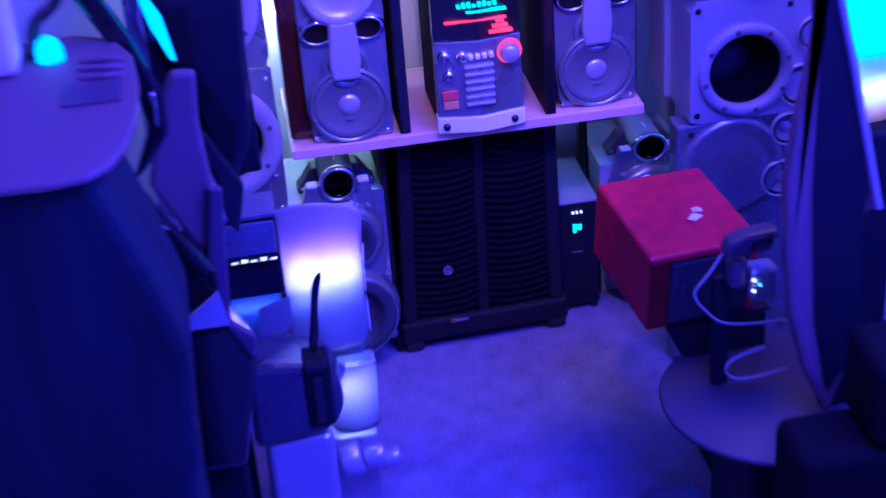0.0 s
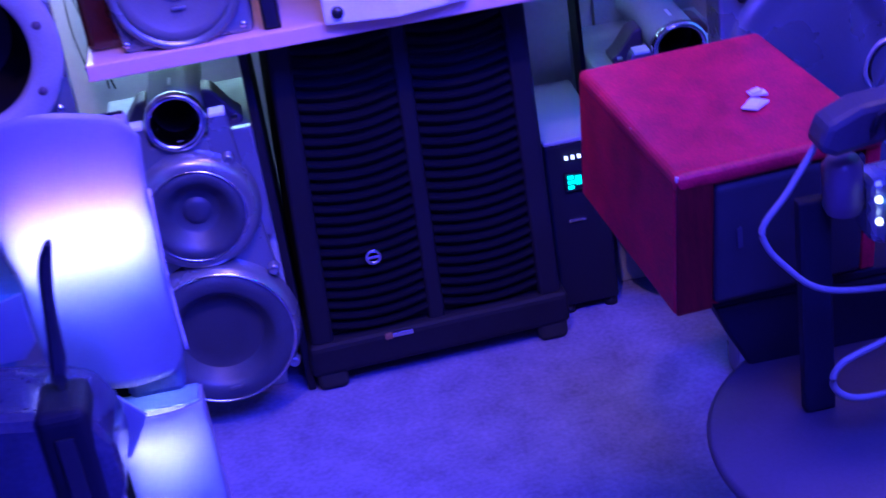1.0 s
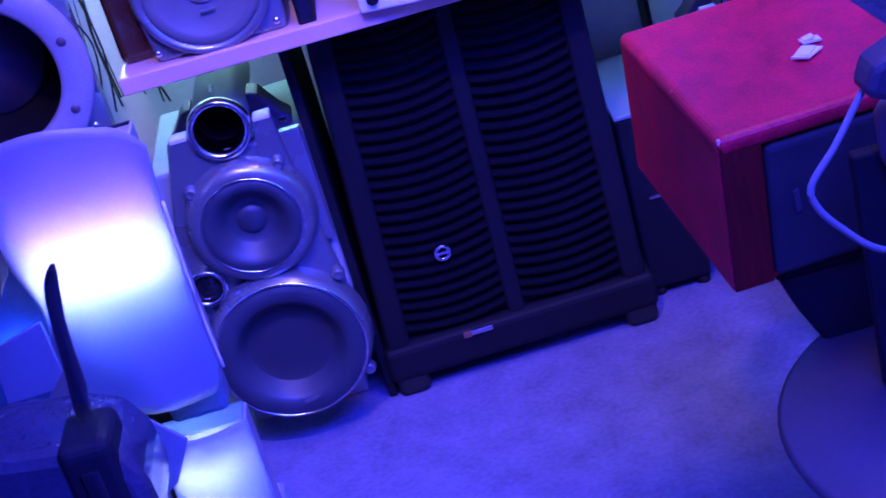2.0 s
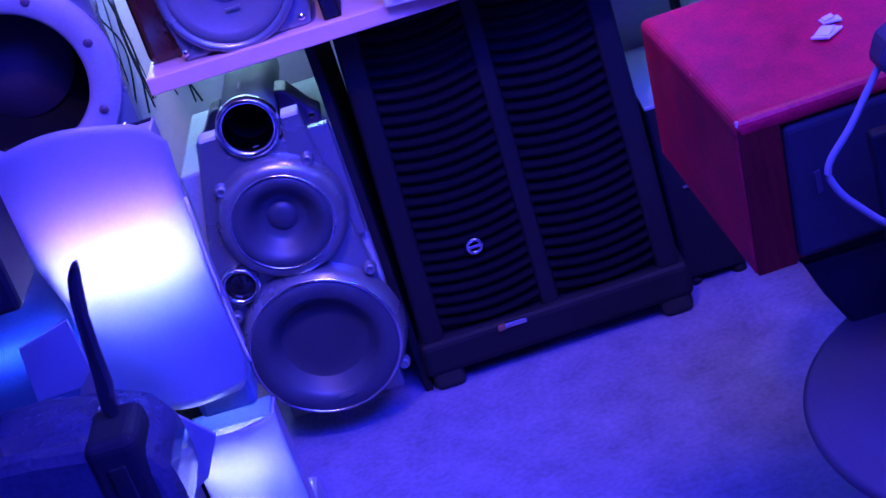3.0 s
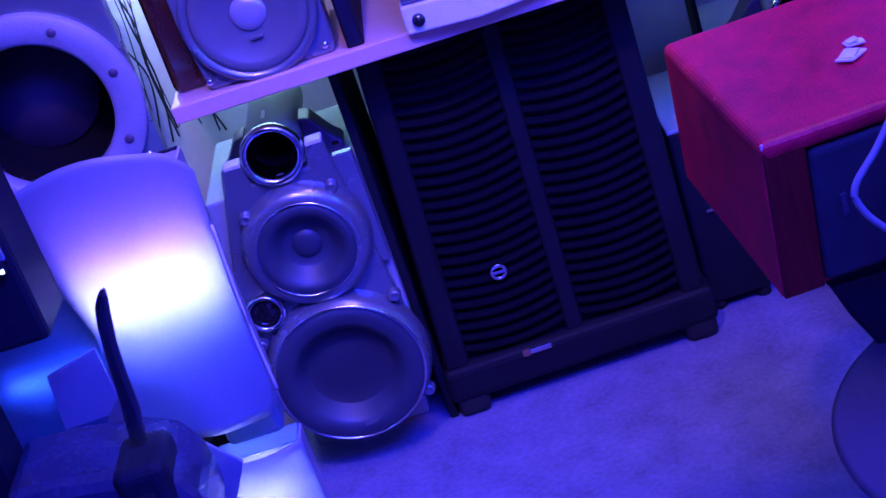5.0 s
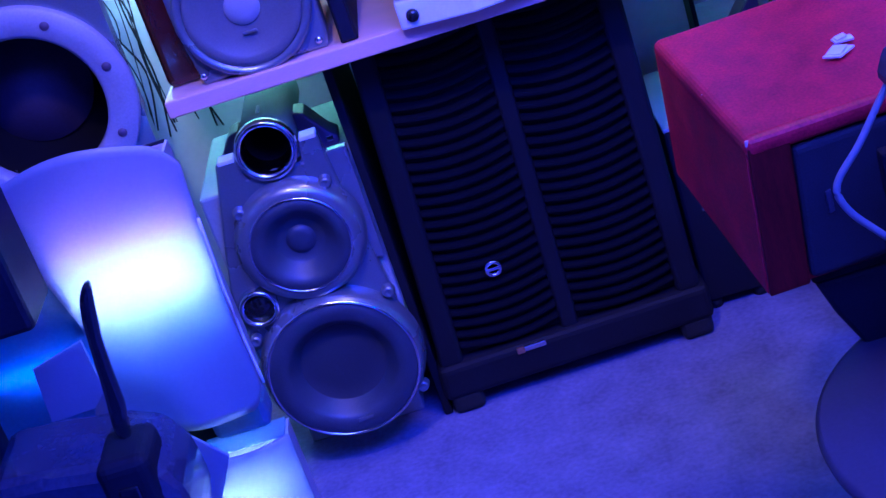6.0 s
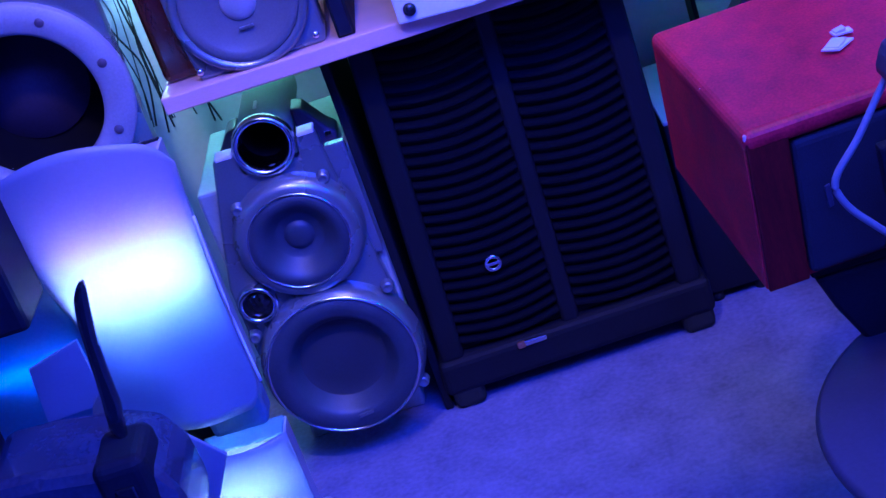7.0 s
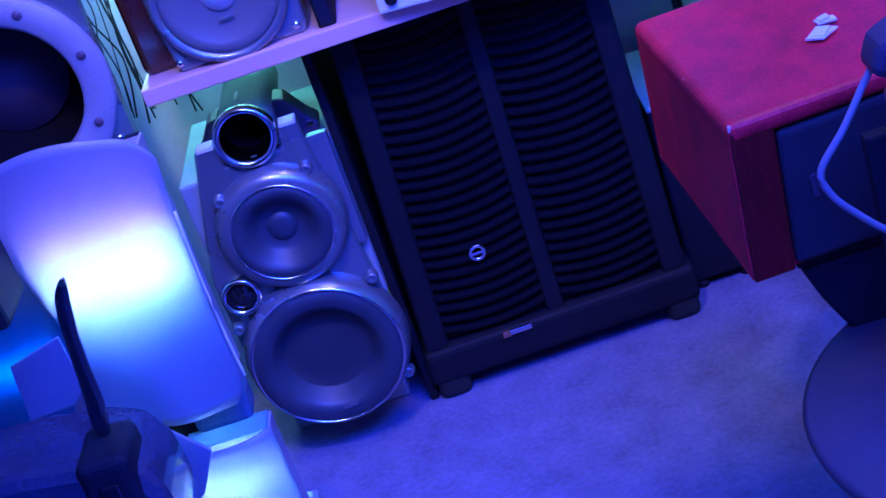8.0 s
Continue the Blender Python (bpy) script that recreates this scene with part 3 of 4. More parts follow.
part("arm", slab_bm([(0.0, 0.0), (0.02, -0.012), (0.11, 0.0), (0.125, 0.05), (0.05, 0.045), (0.012, 0.03)], 0.05, 0.009, pose(0.624, -1.155, 0.888)), M_STAND, ds, "grey plastic arm")
part("arm_hook", tube_bm([(0.685, -1.16, 0.905), (0.692, -1.166, 0.925), (0.715, -1.166, 0.928), (0.722, -1.16, 0.915)], 0.004), M_BLACK, ds)
for k, mm in enumerate((M_WHITELED, M_BLUELED, M_WHITELED)):
    part("indicator", lathe_bm([(0, 0.006), (0.003, 0.005), (0.005, 0.0)], (0.695 + 0.014 * (k % 2), -1.150, 0.785 + k * 0.014), n=14), mm, ds)
part("clamp", box_bm(0.69, 0.76, -1.14, -1.08, 0.745, 0.83, 0.014, 3), M_SILVER, ds)


def cable(name, pts, r, mat, label):
    return tagged(part(name, tube_bm(pts, r), mat), label, "cable")


cable("cable", [(0.640, -1.125, 0.895), (0.622, -1.13, 0.875), (0.590, -1.14, 0.838), (0.560, -1.144, 0.805), (0.562, -1.146, 0.780), (0.582, -1.146, 0.750), (0.620, -1.146, 0.712), (0.68, -1.146, 0.696), (0.78, -1.146, 0.69)], 0.0039, M_CABLE, "grey round cable looping from the clamp")
cable("cable", [(0.78, -1.16, 0.565), (0.70, -1.165, 0.558), (0.652, -1.165, 0.562), (0.630, -1.165, 0.585), (0.640, -1.165, 0.612), (0.68, -1.165, 0.628), (0.72, -1.165, 0.64)], 0.0045, M_CABLE, "thin grey cable hanging in a loop")

# ---- curved dark monitor near the stand ----
mo = thing("monitor", "dark curved monitor on the round stand seen from its edge", "monitor")
part("shell", slab_bm([(0.767, 1.649), (0.746, 1.412), (0.723, 1.279), (0.703, 1.127), (0.709, 0.977), (0.726, 0.804), (0.766, 0.647), (0.827, 0.515), (0.866, 0.645), (0.887, 0.716), (0.881, 1.032), (0.910, 1.041), (0.878, 1.205), (0.761, 1.644)], 0.05, 0.014, pose(0, -1.30, 0)), M_TOP, mo, "smooth dark violet shell")
part("screen", slab_bm([(0.771, 1.573), (0.760, 1.410), (0.759, 1.118), (0.778, 0.795), (0.816, 0.592), (0.855, 0.647), (0.880, 0.733), (0.873, 1.033), (0.883, 1.099), (0.783, 1.572)], 0.008, 0.002, pose(0, -1.3085, 0)), M_BLACK, mo, "dark dull screen")
part("edge_trim", tube_bm([(0.775, -1.312, 1.599), (0.828, -1.312, 1.380), (0.891, -1.312, 1.103), (0.904, -1.312, 1.050)], 0.008), M_SILVER2, mo, "pale edge trim")
part("neck", box_bm(0.83, 0.90, -1.249, -1.215, 0.505, 1.1, 0.008), M_BLACK, mo)

# ---- silver tower with open driver holes, west ----


def holed_bm(x0, x1, y0, y1, z0, z1, cx, cz, r, n=48):
    """A thick plate with a round hole through it."""
    bm = bmesh.new()
    loops = []
    for y in (y0, y1):
        inner, outer = [], []
        for i in range(n):
            a = 2 * math.pi * (i + 0.5) / n
            dx, dz = math.cos(a), math.sin(a)
            k = min(((x1 - cx) if dx > 0 else (x0 - cx)) / dx, ((z1 - cz) if dz > 0 else (z0 - cz)) / dz)
            inner.append(bm.verts.new((cx + r * dx, y, cz + r * dz)))
            outer.append(bm.verts.new((cx + k * dx, y, cz + k * dz)))
        loops.append((inner, outer))
    (a, b), (c, d) = loops
    for i in range(n):
        j = (i + 1) % n
        for q in ((a[i], a[j], b[j], b[i]), (c[j], c[i], d[i], d[j]), (a[j], a[i], c[i], c[j]), (b[i], b[j], d[j], d[i])):
            bm.faces.new(q)
    bmesh.ops.recalc_face_normals(bm, faces=bm.faces[:])
    return bm


def big_hole(parent, name, cx, cy, cz, r, wide=1.42):
    d = part(name, lathe_bm([(r * wide, -0.004), (r * wide, 0.010), (r * (wide - 0.03), 0.014), (r * 1.06, 0.016), (r * 1.0, 0.008), (r * 0.985, -0.02)], (cx, cy, cz), n=64), M_RING, parent, "wide silver driver ring")
    part("hollow", lathe_bm([(r * 0.985, -0.012), (r * 0.985, -0.15), (r * 0.6, -0.165), (0, -0.165)], (cx, cy, cz), n=48), M_VOID, d, "hollow darkened for the shade inside")
    part("inner_cone", lathe_bm([(r * 0.8, -0.15), (r * 0.5, -0.125), (r * 0.2, -0.11), (0, -0.108)], (cx - r * 0.2, cy, cz - r * 0.05), n=36), M_DEEP, d, "cone darkened for the shade deep inside")
    for i in range(8):
        a = 2 * math.pi * (i + 0.3) / 8
        part("screw", lathe_bm([(0, 0.018), (0.006, 0.018), (0.008, 0.0155), (0.008, 0.012)], (cx + r * (wide + 1) / 2 * math.cos(a), cy, cz + r * (wide + 1) / 2 * math.sin(a)), n=12), M_SHELL, d)
    return d


tw = thing("tower_speaker", "tall silver tower loudspeaker with large open driver hole", "loudspeaker", "tall silver towers")
part("cabinet", box_bm(-0.655, -0.475, 0.03, 0.30, 0.0, 1.42, 0.01), M_SILVER, tw)
part("front_plate", holed_bm(-0.655, -0.30, -0.15, -0.12, 0.62, 1.06, -0.468, 0.858, 0.122), M_SILVER, tw)
part("upper_plate", holed_bm(-0.655, -0.30, -0.15, -0.12, 1.065, 1.42, -0.468, 1.24, 0.11), M_SILVER, tw)
part("ledge", box_bm(-0.655, -0.296, -0.17, -0.10, 0.57, 0.615, 0.012), M_SILVER2, tw)
part("lower_body", box_bm(-0.65, -0.33, -0.14, -0.12, 0.0, 0.565, 0.004), M_SILVER, tw)
big_hole(tw, "driver_ring", -0.468, -0.152, 0.858, 0.122)
big_hole(tw, "driver_ring", -0.468, -0.152, 1.24, 0.11)
for x, z in ((-0.318, 0.64), (-0.318, 1.03), (-0.325, 0.74)):
    part("screw", lathe_bm([(0, 0.006), (0.006, 0.006), (0.008, 0.0)], (x, -0.152, z), n=12), M_CHROME, tw)

# ---- silver tower, east ----
te = thing("tower_speaker", "tall silver tower loudspeaker with drivers of several sizes", "loudspeaker", "tall silver towers")
part("cabinet", box_bm(0.80, 1.24, -0.10, 0.06, 0.79, 1.55, 0.01), M_GREY, te)
part("upper_plate", holed_bm(0.815, 1.235, -0.29, -0.105, 0.79, 1.145, 0.972, 0.936, 0.104), M_SILVER2, te)
part("lower_plate", box_bm(0.782, 1.235, -0.28, -0.20, 0.0, 0.785, 0.008), M_SILVER, te)
part("top_plate", box_bm(0.815, 1.235, -0.285, -0.105, 1.15, 1.54, 0.008), M_SILVER, te)
big_hole(te, "driver_ring", 0.970, -0.292, 0.936, 0.104, 1.28)
wf = part("woofer_cover", lathe_bm([(0.148, -0.004), (0.145, 0.016), (0.13, 0.022), (0.112, 0.016), (0.09, 0.02), (0, 0.026)], (0.940, -0.282, 0.650), n=56), M_SILVER, te)
driver(te, "upper_woofer", 1.0, -0.287, 1.245, 0.11)
for x, z, r in ((1.125, 0.872, 0.064), (1.096, 0.744, 0.050), (1.158, 1.02, 0.050), (1.080, 0.592, 0.058)):
    driver(te, "small_driver", x, -0.296, z, r, 0.02, 0.35, M_SILVER2)
for x, z in ((0.835, 1.12), (0.835, 0.815), (1.09, 1.11), (0.82, 0.76)):
    part("screw", lathe_bm([(0, 0.006), (0.007, 0.005), (0.009, 0.0)], (x, -0.291, z), n=12), M_BLACK, te)
gp = thing("side_cabinet", "tall dull grey panel standing against the wall", "cabinet")
part("panel", box_bm(0.72, 1.0, 0.425, 0.445, 0.0, 1.5, 0.003), M_GREY, gp)
part("edge_strip", box_bm(0.985, 1.005, 0.40, 0.424, 0.0, 1.5, 0.003), M_GREY, gp)

# ---- light columns ----
def along(pairs, v):
    """The value at v on a line through (v, value) pairs."""
    for (a, p), (b, q) in zip(pairs, pairs[1:]):
        if v <= b:
            return p + (q - p) * (v - a) / (b - a)
    return pairs[-1][1]


def shade_bm(n=28, m=30, thick=0.003):
    """A curved satin sheet, wider at its top, with a domed top edge and soft corners."""
    west = [(0, -0.340), (0.25, -0.350), (0.45, -0.347), (0.68, -0.368), (0.82, -0.402), (1, -0.388)]
    east = [(0, -0.157), (0.08, -0.152), (0.35, -0.157), (0.65, -0.153), (1, -0.143)]
    bm, grid = bmesh.new(), []
    for k in range(2):
        for j in range(m + 1):
            row = []
            for i in range(n + 1):
                u, v = i / n, j / m
                x = along(west, v) + (along(east, v) - along(west, v)) * u
                top = 0.930 + 0.026 * math.sin(math.pi * min(1, u * 1.1)) - (0.035 * ((u - 0.86) / 0.14) ** 2 if u > 0.86 else 0)
                low = 0.532 + 0.02 * (1 - u) ** 2 + (0.03 * ((u - 0.88) / 0.12) ** 2 if u > 0.88 else 0)
                y = -0.740 - 0.016 * (1 - (2 * u - 1) ** 2) + 0.004 * math.sin(9 * u + 5 * v) * (1 - v) + k * thick
                row.append(bm.verts.new((x, y, low + (top - low) * v)))
            grid.append(row)
    for k in range(2):
        for j in range(m):
            a, b = grid[k * (m + 1) + j], grid[k * (m + 1) + j + 1]
            for i in range(n):
                bm.faces.new((a[i], a[i + 1], b[i + 1], b[i])).smooth = True
    front, back = grid[:m + 1], grid[m + 1:]
    for j in range(m):
        for i in (0, n):
            bm.faces.new((front[j][i], front[j + 1][i], back[j + 1][i], back[j][i]))
    for i in range(n):
        for j in (0, m):
            bm.faces.new((front[j][i], front[j][i + 1], back[j][i + 1], back[j][i]))
    bmesh.ops.recalc_face_normals(bm, faces=bm.faces[:])
    return bm



# Hidden bars added inside for the coloured bands of light on the sheet.
lc = thing("light_column", "satin silver column with a curved sheet backlit by added coloured bars", "lamp")
sh = part("shade", shade_bm(), M_SHADE, lc, "satin white curved sheet lit from within by added bars")
part("light_bar", box_bm(-0.33, -0.175, -0.722, -0.716, 0.728, 0.796, 0.003), M_LIGHTBAR, lc, "glowing light bar")
part("upper_bar", box_bm(-0.33, -0.175, -0.722, -0.716, 0.812, 0.828, 0.002), M_BARLILAC, lc, "lilac light bar")
part("under_bar", box_bm(-0.33, -0.175, -0.722, -0.716, 0.690, 0.708, 0.002), M_BARBLUE, lc, "blue light bar")
# Unseen bar and bracket added to brighten the folded sheet.
part("side_bar", box_bm(-0.50, -0.37, -0.686, -0.680, 0.655, 0.667, 0.002), M_BARBLUE, lc, "added blue bar lighting the folded sheet from behind")
part("side_bracket", box_bm(-0.50, -0.345, -0.679, -0.665, 0.653, 0.669, 0.002), M_BLACK, lc)
# Cheeks, plates and baffles added to stop the bars' light spilling out.
part("side_cheek", box_bm(-0.1615, -0.1575, -0.736, -0.69, 0.575, 0.915, 0.001), M_SILVER2, lc)
part("side_cheek", box_bm(-0.3445, -0.3405, -0.736, -0.69, 0.575, 0.915, 0.001), M_SILVER2, lc)
part("lower_cheek", box_bm(-0.1515, -0.1475, -0.744, -0.70, 0.30, 0.484, 0.001), M_SILVER2, lc)
part("lower_cheek", box_bm(-0.274, -0.270, -0.744, -0.70, 0.30, 0.484, 0.001), M_SILVER2, lc)
part("edge_trim", tube_bm([(-0.1475, -0.7435, 0.82), (-0.1525, -0.7435, 0.69), (-0.1505, -0.7435, 0.57)], 0.0022), M_WHITE, lc, "thin pale edge")
part("back_plate", box_bm(-0.340, -0.162, -0.689, -0.684, 0.555, 0.915, 0.001), M_BLACK, lc)
part("lower_back", box_bm(-0.27, -0.152, -0.699, -0.694, 0.29, 0.484, 0.001), M_BLACK, lc)
part("top_cap", box_bm(-0.339, -0.163, -0.738, -0.690, 0.908, 0.912, 0.001), M_SHADE, lc)
part("lower_baffle", box_bm(-0.335, -0.17, -0.734, -0.692, 0.720, 0.723, 0.001), M_BLACK, lc)
part("upper_baffle", box_bm(-0.335, -0.17, -0.728, -0.692, 0.801, 0.804, 0.001), M_BLACK, lc)
part("spine", box_bm(-0.30, -0.20, -0.683, -0.665, 0.26, 0.80, 0.004), M_BLACK, lc)
part("bottom_cap", box_bm(-0.33, -0.172, -0.733, -0.69, 0.545, 0.551, 0.002), M_WHITE, lc)
part("lower_cap", box_bm(-0.268, -0.152, -0.742, -0.695, 0.480, 0.485, 0.002), M_LEAF, lc)
part("lower_shade", curved_bm(-0.275, -0.146, -0.745, 0.285, 0.485, 0.022, 0.004, corner=0.02), M_SHADE, lc, "small lower sheet lit by added bars")
part("lower_light_bar", box_bm(-0.255, -0.185, -0.736, -0.728, 0.412, 0.440, 0.003), M_LIGHTBAR, lc)
part("lower_under_bar", box_bm(-0.255, -0.185, -0.736, -0.728, 0.372, 0.384, 0.002), M_BARBLUE, lc)
part("neck", box_bm(-0.25, -0.168, -0.715, -0.66, 0.486, 0.535, 0.010), M_LEAF, lc, "pale neck between the shades")
part("base", box_bm(-0.36, -0.16, -0.74, -0.56, 0.0, 0.255, 0.01), M_SILVER2, lc)
for x, z, r in ((-0.245, 0.222, 0.044), (-0.185, 0.222, 0.030), (-0.145, 0.208, 0.025)):
    part("cylinder", lathe_bm([(0, 0), (r * 0.85, 0), (r, 0.006), (r, 0.05), (r * 0.85, 0.056), (r * 0.5, 0.056), (r * 0.45, 0.05), (0, 0.05)], (x - 0.02, -0.80, z), Matrix.Rotation(radians(78), 4, "Y"), 32), M_SILVER2, lc, "polished metal cylinder")
pn = thing("folded_panel", "pale folded silver sheet leaning beside the light column", "panel")
part("upper_leaf", slab_bm([(-0.408, 0.856), (-0.378, 0.791), (-0.355, 0.676), (-0.402, 0.553), (-0.467, 0.537), (-0.582, 0.578), (-0.471, 0.874)], 0.005, 0.001, pose(0, -0.700, 0)), M_LEAF, pn)
part("lower_leaf", slab_bm([(-0.342, 0.721), (-0.416, 0.701), (-0.424, 0.620), (-0.362, 0.622), (-0.341, 0.644)], 0.005, 0.001, pose(0, -0.777, 0)), M_SHADE, pn, "pale flap")
part("foot_leaf", slab_bm([(-0.40, 0.615), (-0.37, 0.608), (-0.333, 0.552), (-0.306, 0.556), (-0.301, 0.45), (-0.31, 0.0), (-0.40, 0.0)], 0.006, 0.001, pose(0, -0.775, 0)), M_SHADE, pn)
part("flap_leaf", slab_bm([(-0.318, 0.56), (-0.262, 0.548), (-0.222, 0.50), (-0.255, 0.44), (-0.318, 0.40)], 0.006, 0.001, pose(0, -0.784, 0)), M_SHADE, pn)

# ---- black arm on a rounded base ----
am = thing("lever", "black curved lever arm on a rounded black base", "lever")
part("base", slab_bm([(-0.47, 0.41), (-0.30, 0.43), (-0.262, 0.455), (-0.244, 0.50), (-0.247, 0.565), (-0.268, 0.605), (-0.31, 0.625), (-0.40, 0.640), (-0.47, 0.645)], 0.15, 0.018, pose(0, -0.95, 0)), M_SMOKE, am)
part("socket", box_bm(-0.338, -0.268, -0.958, -0.86, 0.45, 0.632, 0.016, 4), M_BLACK, am)
part("socket_groove", box_bm(-0.316, -0.290, -0.9635, -0.957, 0.47, 0.60, 0.003), M_BLACKG, am)
part("arm", slab_bm([(-0.312, 0.643), (-0.302, 0.707), (-0.295, 0.762), (-0.290, 0.797), (-0.283, 0.822), (-0.272, 0.840), (-0.264, 0.845), (-0.261, 0.839), (-0.267, 0.813), (-0.276, 0.772), (-0.281, 0.725), (-0.284, 0.676), (-0.298, 0.613)], 0.016, 0.0055, pose(0, -0.90, 0)), M_BLACKG, am)
part("pedestal", box_bm(-0.45, -0.28, -0.93, -0.83, 0.0, 0.409, 0.02, 3), M_SILVER2, am)

# ---- black decks with lights ----
for x0, x1, y, z0, z1, w in ((-0.52, -0.347, -0.89, 0.80, 1.005, 0.0), (-0.56, -0.362, -0.97, 1.16, 1.58, 0.02)):
    dk = thing("cassette_deck", "black audio deck with silver lid and small lights", "deck", "black decks")
    part("body", box_bm(x0, x1, y, y + 0.11, z0, z1, 0.008), M_BLACK, dk)
    part("lid", box_bm(x0, x1, y - 0.004, y + 0.11, z1 + 0.001, z1 + 0.012, 0.003), M_SILVER, dk)
    part("fascia", box_bm(x0 + 0.01, x1 - 0.006, y - 0.01, y, z1 - 0.09, z1 - 0.005, 0.004), M_SILVER, dk)
    part("pillar", box_bm(x0 + 0.005, x0 + 0.04, y + 0.02, y + 0.10, 0.0, z0 - 0.001, 0.004), M_BLACK, dk)
    for k in range(5):
        part("indicator", box_bm(x0 + 0.06 + k * 0.022, x0 + 0.074 + k * 0.022, y - 0.014, y - 0.009, z1 - 0.102, z1 - 0.096 + 0.004 * (k % 2), 0), M_WHITELED, dk)
    part("drawer", box_bm(x0 + 0.05, x1 - 0.01, y - 0.014, y - 0.001, z0 + 0.1, z0 + 0.12, 0.003), M_BLACK, dk)

# ---- dark cabinet and glossy tower in the foreground ----
cb = thing("dark_cabinet", "tall dark cloth fronted cabinet with a smooth grey top", "cabinet")


def upright_bm(outline, z0, z1, bevel):
    bm = bmesh.new()
    face = bm.faces.new([bm.verts.new((x, y, z0)) for x, y in outline])
    out = bmesh.ops.extrude_face_region(bm, geom=[face])
    bmesh.ops.translate(bm, verts=[v for v in out["geom"] if isinstance(v, bmesh.types.BMVert)], vec=(0, 0, z1 - z0))
    bmesh.ops.recalc_face_normals(bm, faces=bm.faces[:])
    if bevel:
        bmesh.ops.bevel(bm, geom=[e for e in bm.edges if abs(e.verts[0].co.z - e.verts[1].co.z) < 1e-4], offset=bevel, segments=3, profile=0.5, affect="EDGES")
    return bm


part("body", slab_bm([(-1.300, 1.585), (-0.628, 1.585), (-0.628, 1.575), (-0.584, 1.444), (-0.544, 1.296), (-0.529, 1.238), (-0.545, 1.003), (-0.557, 0.952), (-0.557, 0.000), (-1.300, 0.000)], 0.3, 0.02, pose(0, -1.77, 0)), M_DKCLOTH, cb)
part("top", upright_bm([(-1.32, -1.19), (-0.674, -1.177), (-0.605, -1.215), (-0.568, -1.31), (-0.556, -1.44), (-0.556, -1.56), (-0.562, -1.63), (-0.576, -1.70), (-0.598, -1.76), (-0.635, -1.797), (-0.69, -1.808), (-1.32, -1.775)], 1.586, 1.60, 0.005), M_TOP, cb)
part("top_recess", box_bm(-0.685, -0.585, -1.52, -1.43, 1.6005, 1.604, 0.001), M_SHELL, cb, "dark inset strip")
for y in (-1.40, -1.36, -1.32):
    part("top_fold", tube_bm([(-0.66, y, 1.601), (-0.62, y - 0.012, 1.606), (-0.585, y - 0.008, 1.602)], 0.006), M_TOP, cb, "creased fold")
gt = thing("gloss_tower", "glossy black tower with slanted grey violet panels and cyan lit edge", "tower")
part("back_slab", slab_bm([(-0.573, 1.641), (-0.352, 1.613), (-0.375, 1.250), (-0.423, 1.142), (-0.450, 1.153), (-0.478, 1.331), (-0.519, 1.451)], 0.05, 0.012, pose(0, -1.0, 0)), M_BLACKG, gt)
part("grey_panel", slab_bm([(-0.512, 1.508), (-0.464, 1.504), (-0.473, 1.395), (-0.465, 1.256), (-0.474, 1.114), (-0.515, 1.121), (-0.588, 1.275), (-0.557, 1.395)], 0.03, 0.010, pose(0, -1.2, 0)), M_TOP, gt, "grey violet panel")
part("upright_bar", slab_bm([(-0.475, 1.262), (-0.448, 1.257), (-0.471, 0.944), (-0.423, 0.899), (-0.437, 0.841), (-0.483, 0.938), (-0.495, 1.102)], 0.02, 0.006, pose(0, -1.22, 0)), M_SHELL, gt, "grey violet bar")
part("cyan_edge", slab_bm([(-0.545, 1.699), (-0.510, 1.627), (-0.495, 1.536), (-0.506, 1.537), (-0.534, 1.608), (-0.556, 1.700)], 0.01, 0.002, pose(0, -1.21, 0)), M_CYANSTRIP, gt, "cyan glowing edge")
part("curved_band", slab_bm([(-0.675, 1.715), (-0.621, 1.708), (-0.570, 1.602), (-0.528, 1.481), (-0.530, 1.397), (-0.582, 1.332), (-0.617, 1.300), (-0.569, 1.415), (-0.582, 1.512), (-0.615, 1.596)], 0.03, 0.010, pose(0, -1.24, 0)), M_BLACKG, gt, "glossy curved band")
part("front_band", slab_bm([(-0.638, 1.368), (-0.558, 1.219), (-0.481, 1.089), (-0.510, 1.087), (-0.578, 1.164), (-0.633, 1.269), (-0.672, 1.325)], 0.03, 0.010, pose(0, -1.26, 0)), M_BLACKG, gt, "glossy slanted band")
part("black_panel", slab_bm([(-0.632, 1.276), (-0.568, 1.157), (-0.492, 1.038), (-0.584, 0.976), (-0.618, 1.086)], 0.02, 0.004, pose(0, -1.25, 0)), M_VOID, gt, "matt black panel")
part("pale_gusset", slab_bm([(-0.591, 0.946), (-0.489, 1.028), (-0.475, 0.944)], 0.012, 0.002, pose(0, -1.23, 0)), M_SILVER2, gt, "pale cyan lit gusset")
part("lower_box", slab_bm([(-0.567, 0.933), (-0.483, 0.938), (-0.429, 0.840), (-0.485, 0.563), (-0.582, 0.564)], 0.12, 0.016, pose(0, -1.215, 0)), M_BLACKG, gt, "glossy dark lower box")
part("thin_band", slab_bm([(-0.485, 1.354), (-0.468, 1.360), (-0.404, 1.227), (-0.427, 1.118), (-0.447, 1.141), (-0.457, 1.209)], 0.02, 0.006, pose(0, -1.16, 0)), M_BLACKG, gt)
# Chrome tubes laid where the glossy bands carry highlights; no real strips.
part("trim", tube_bm([(-0.550, -1.245, 1.492), (-0.547, -1.245, 1.456), (-0.550, -1.245, 1.421)], 0.006, taper=0.5), M_CHROME, gt, "bright tube laid as a gloss highlight")
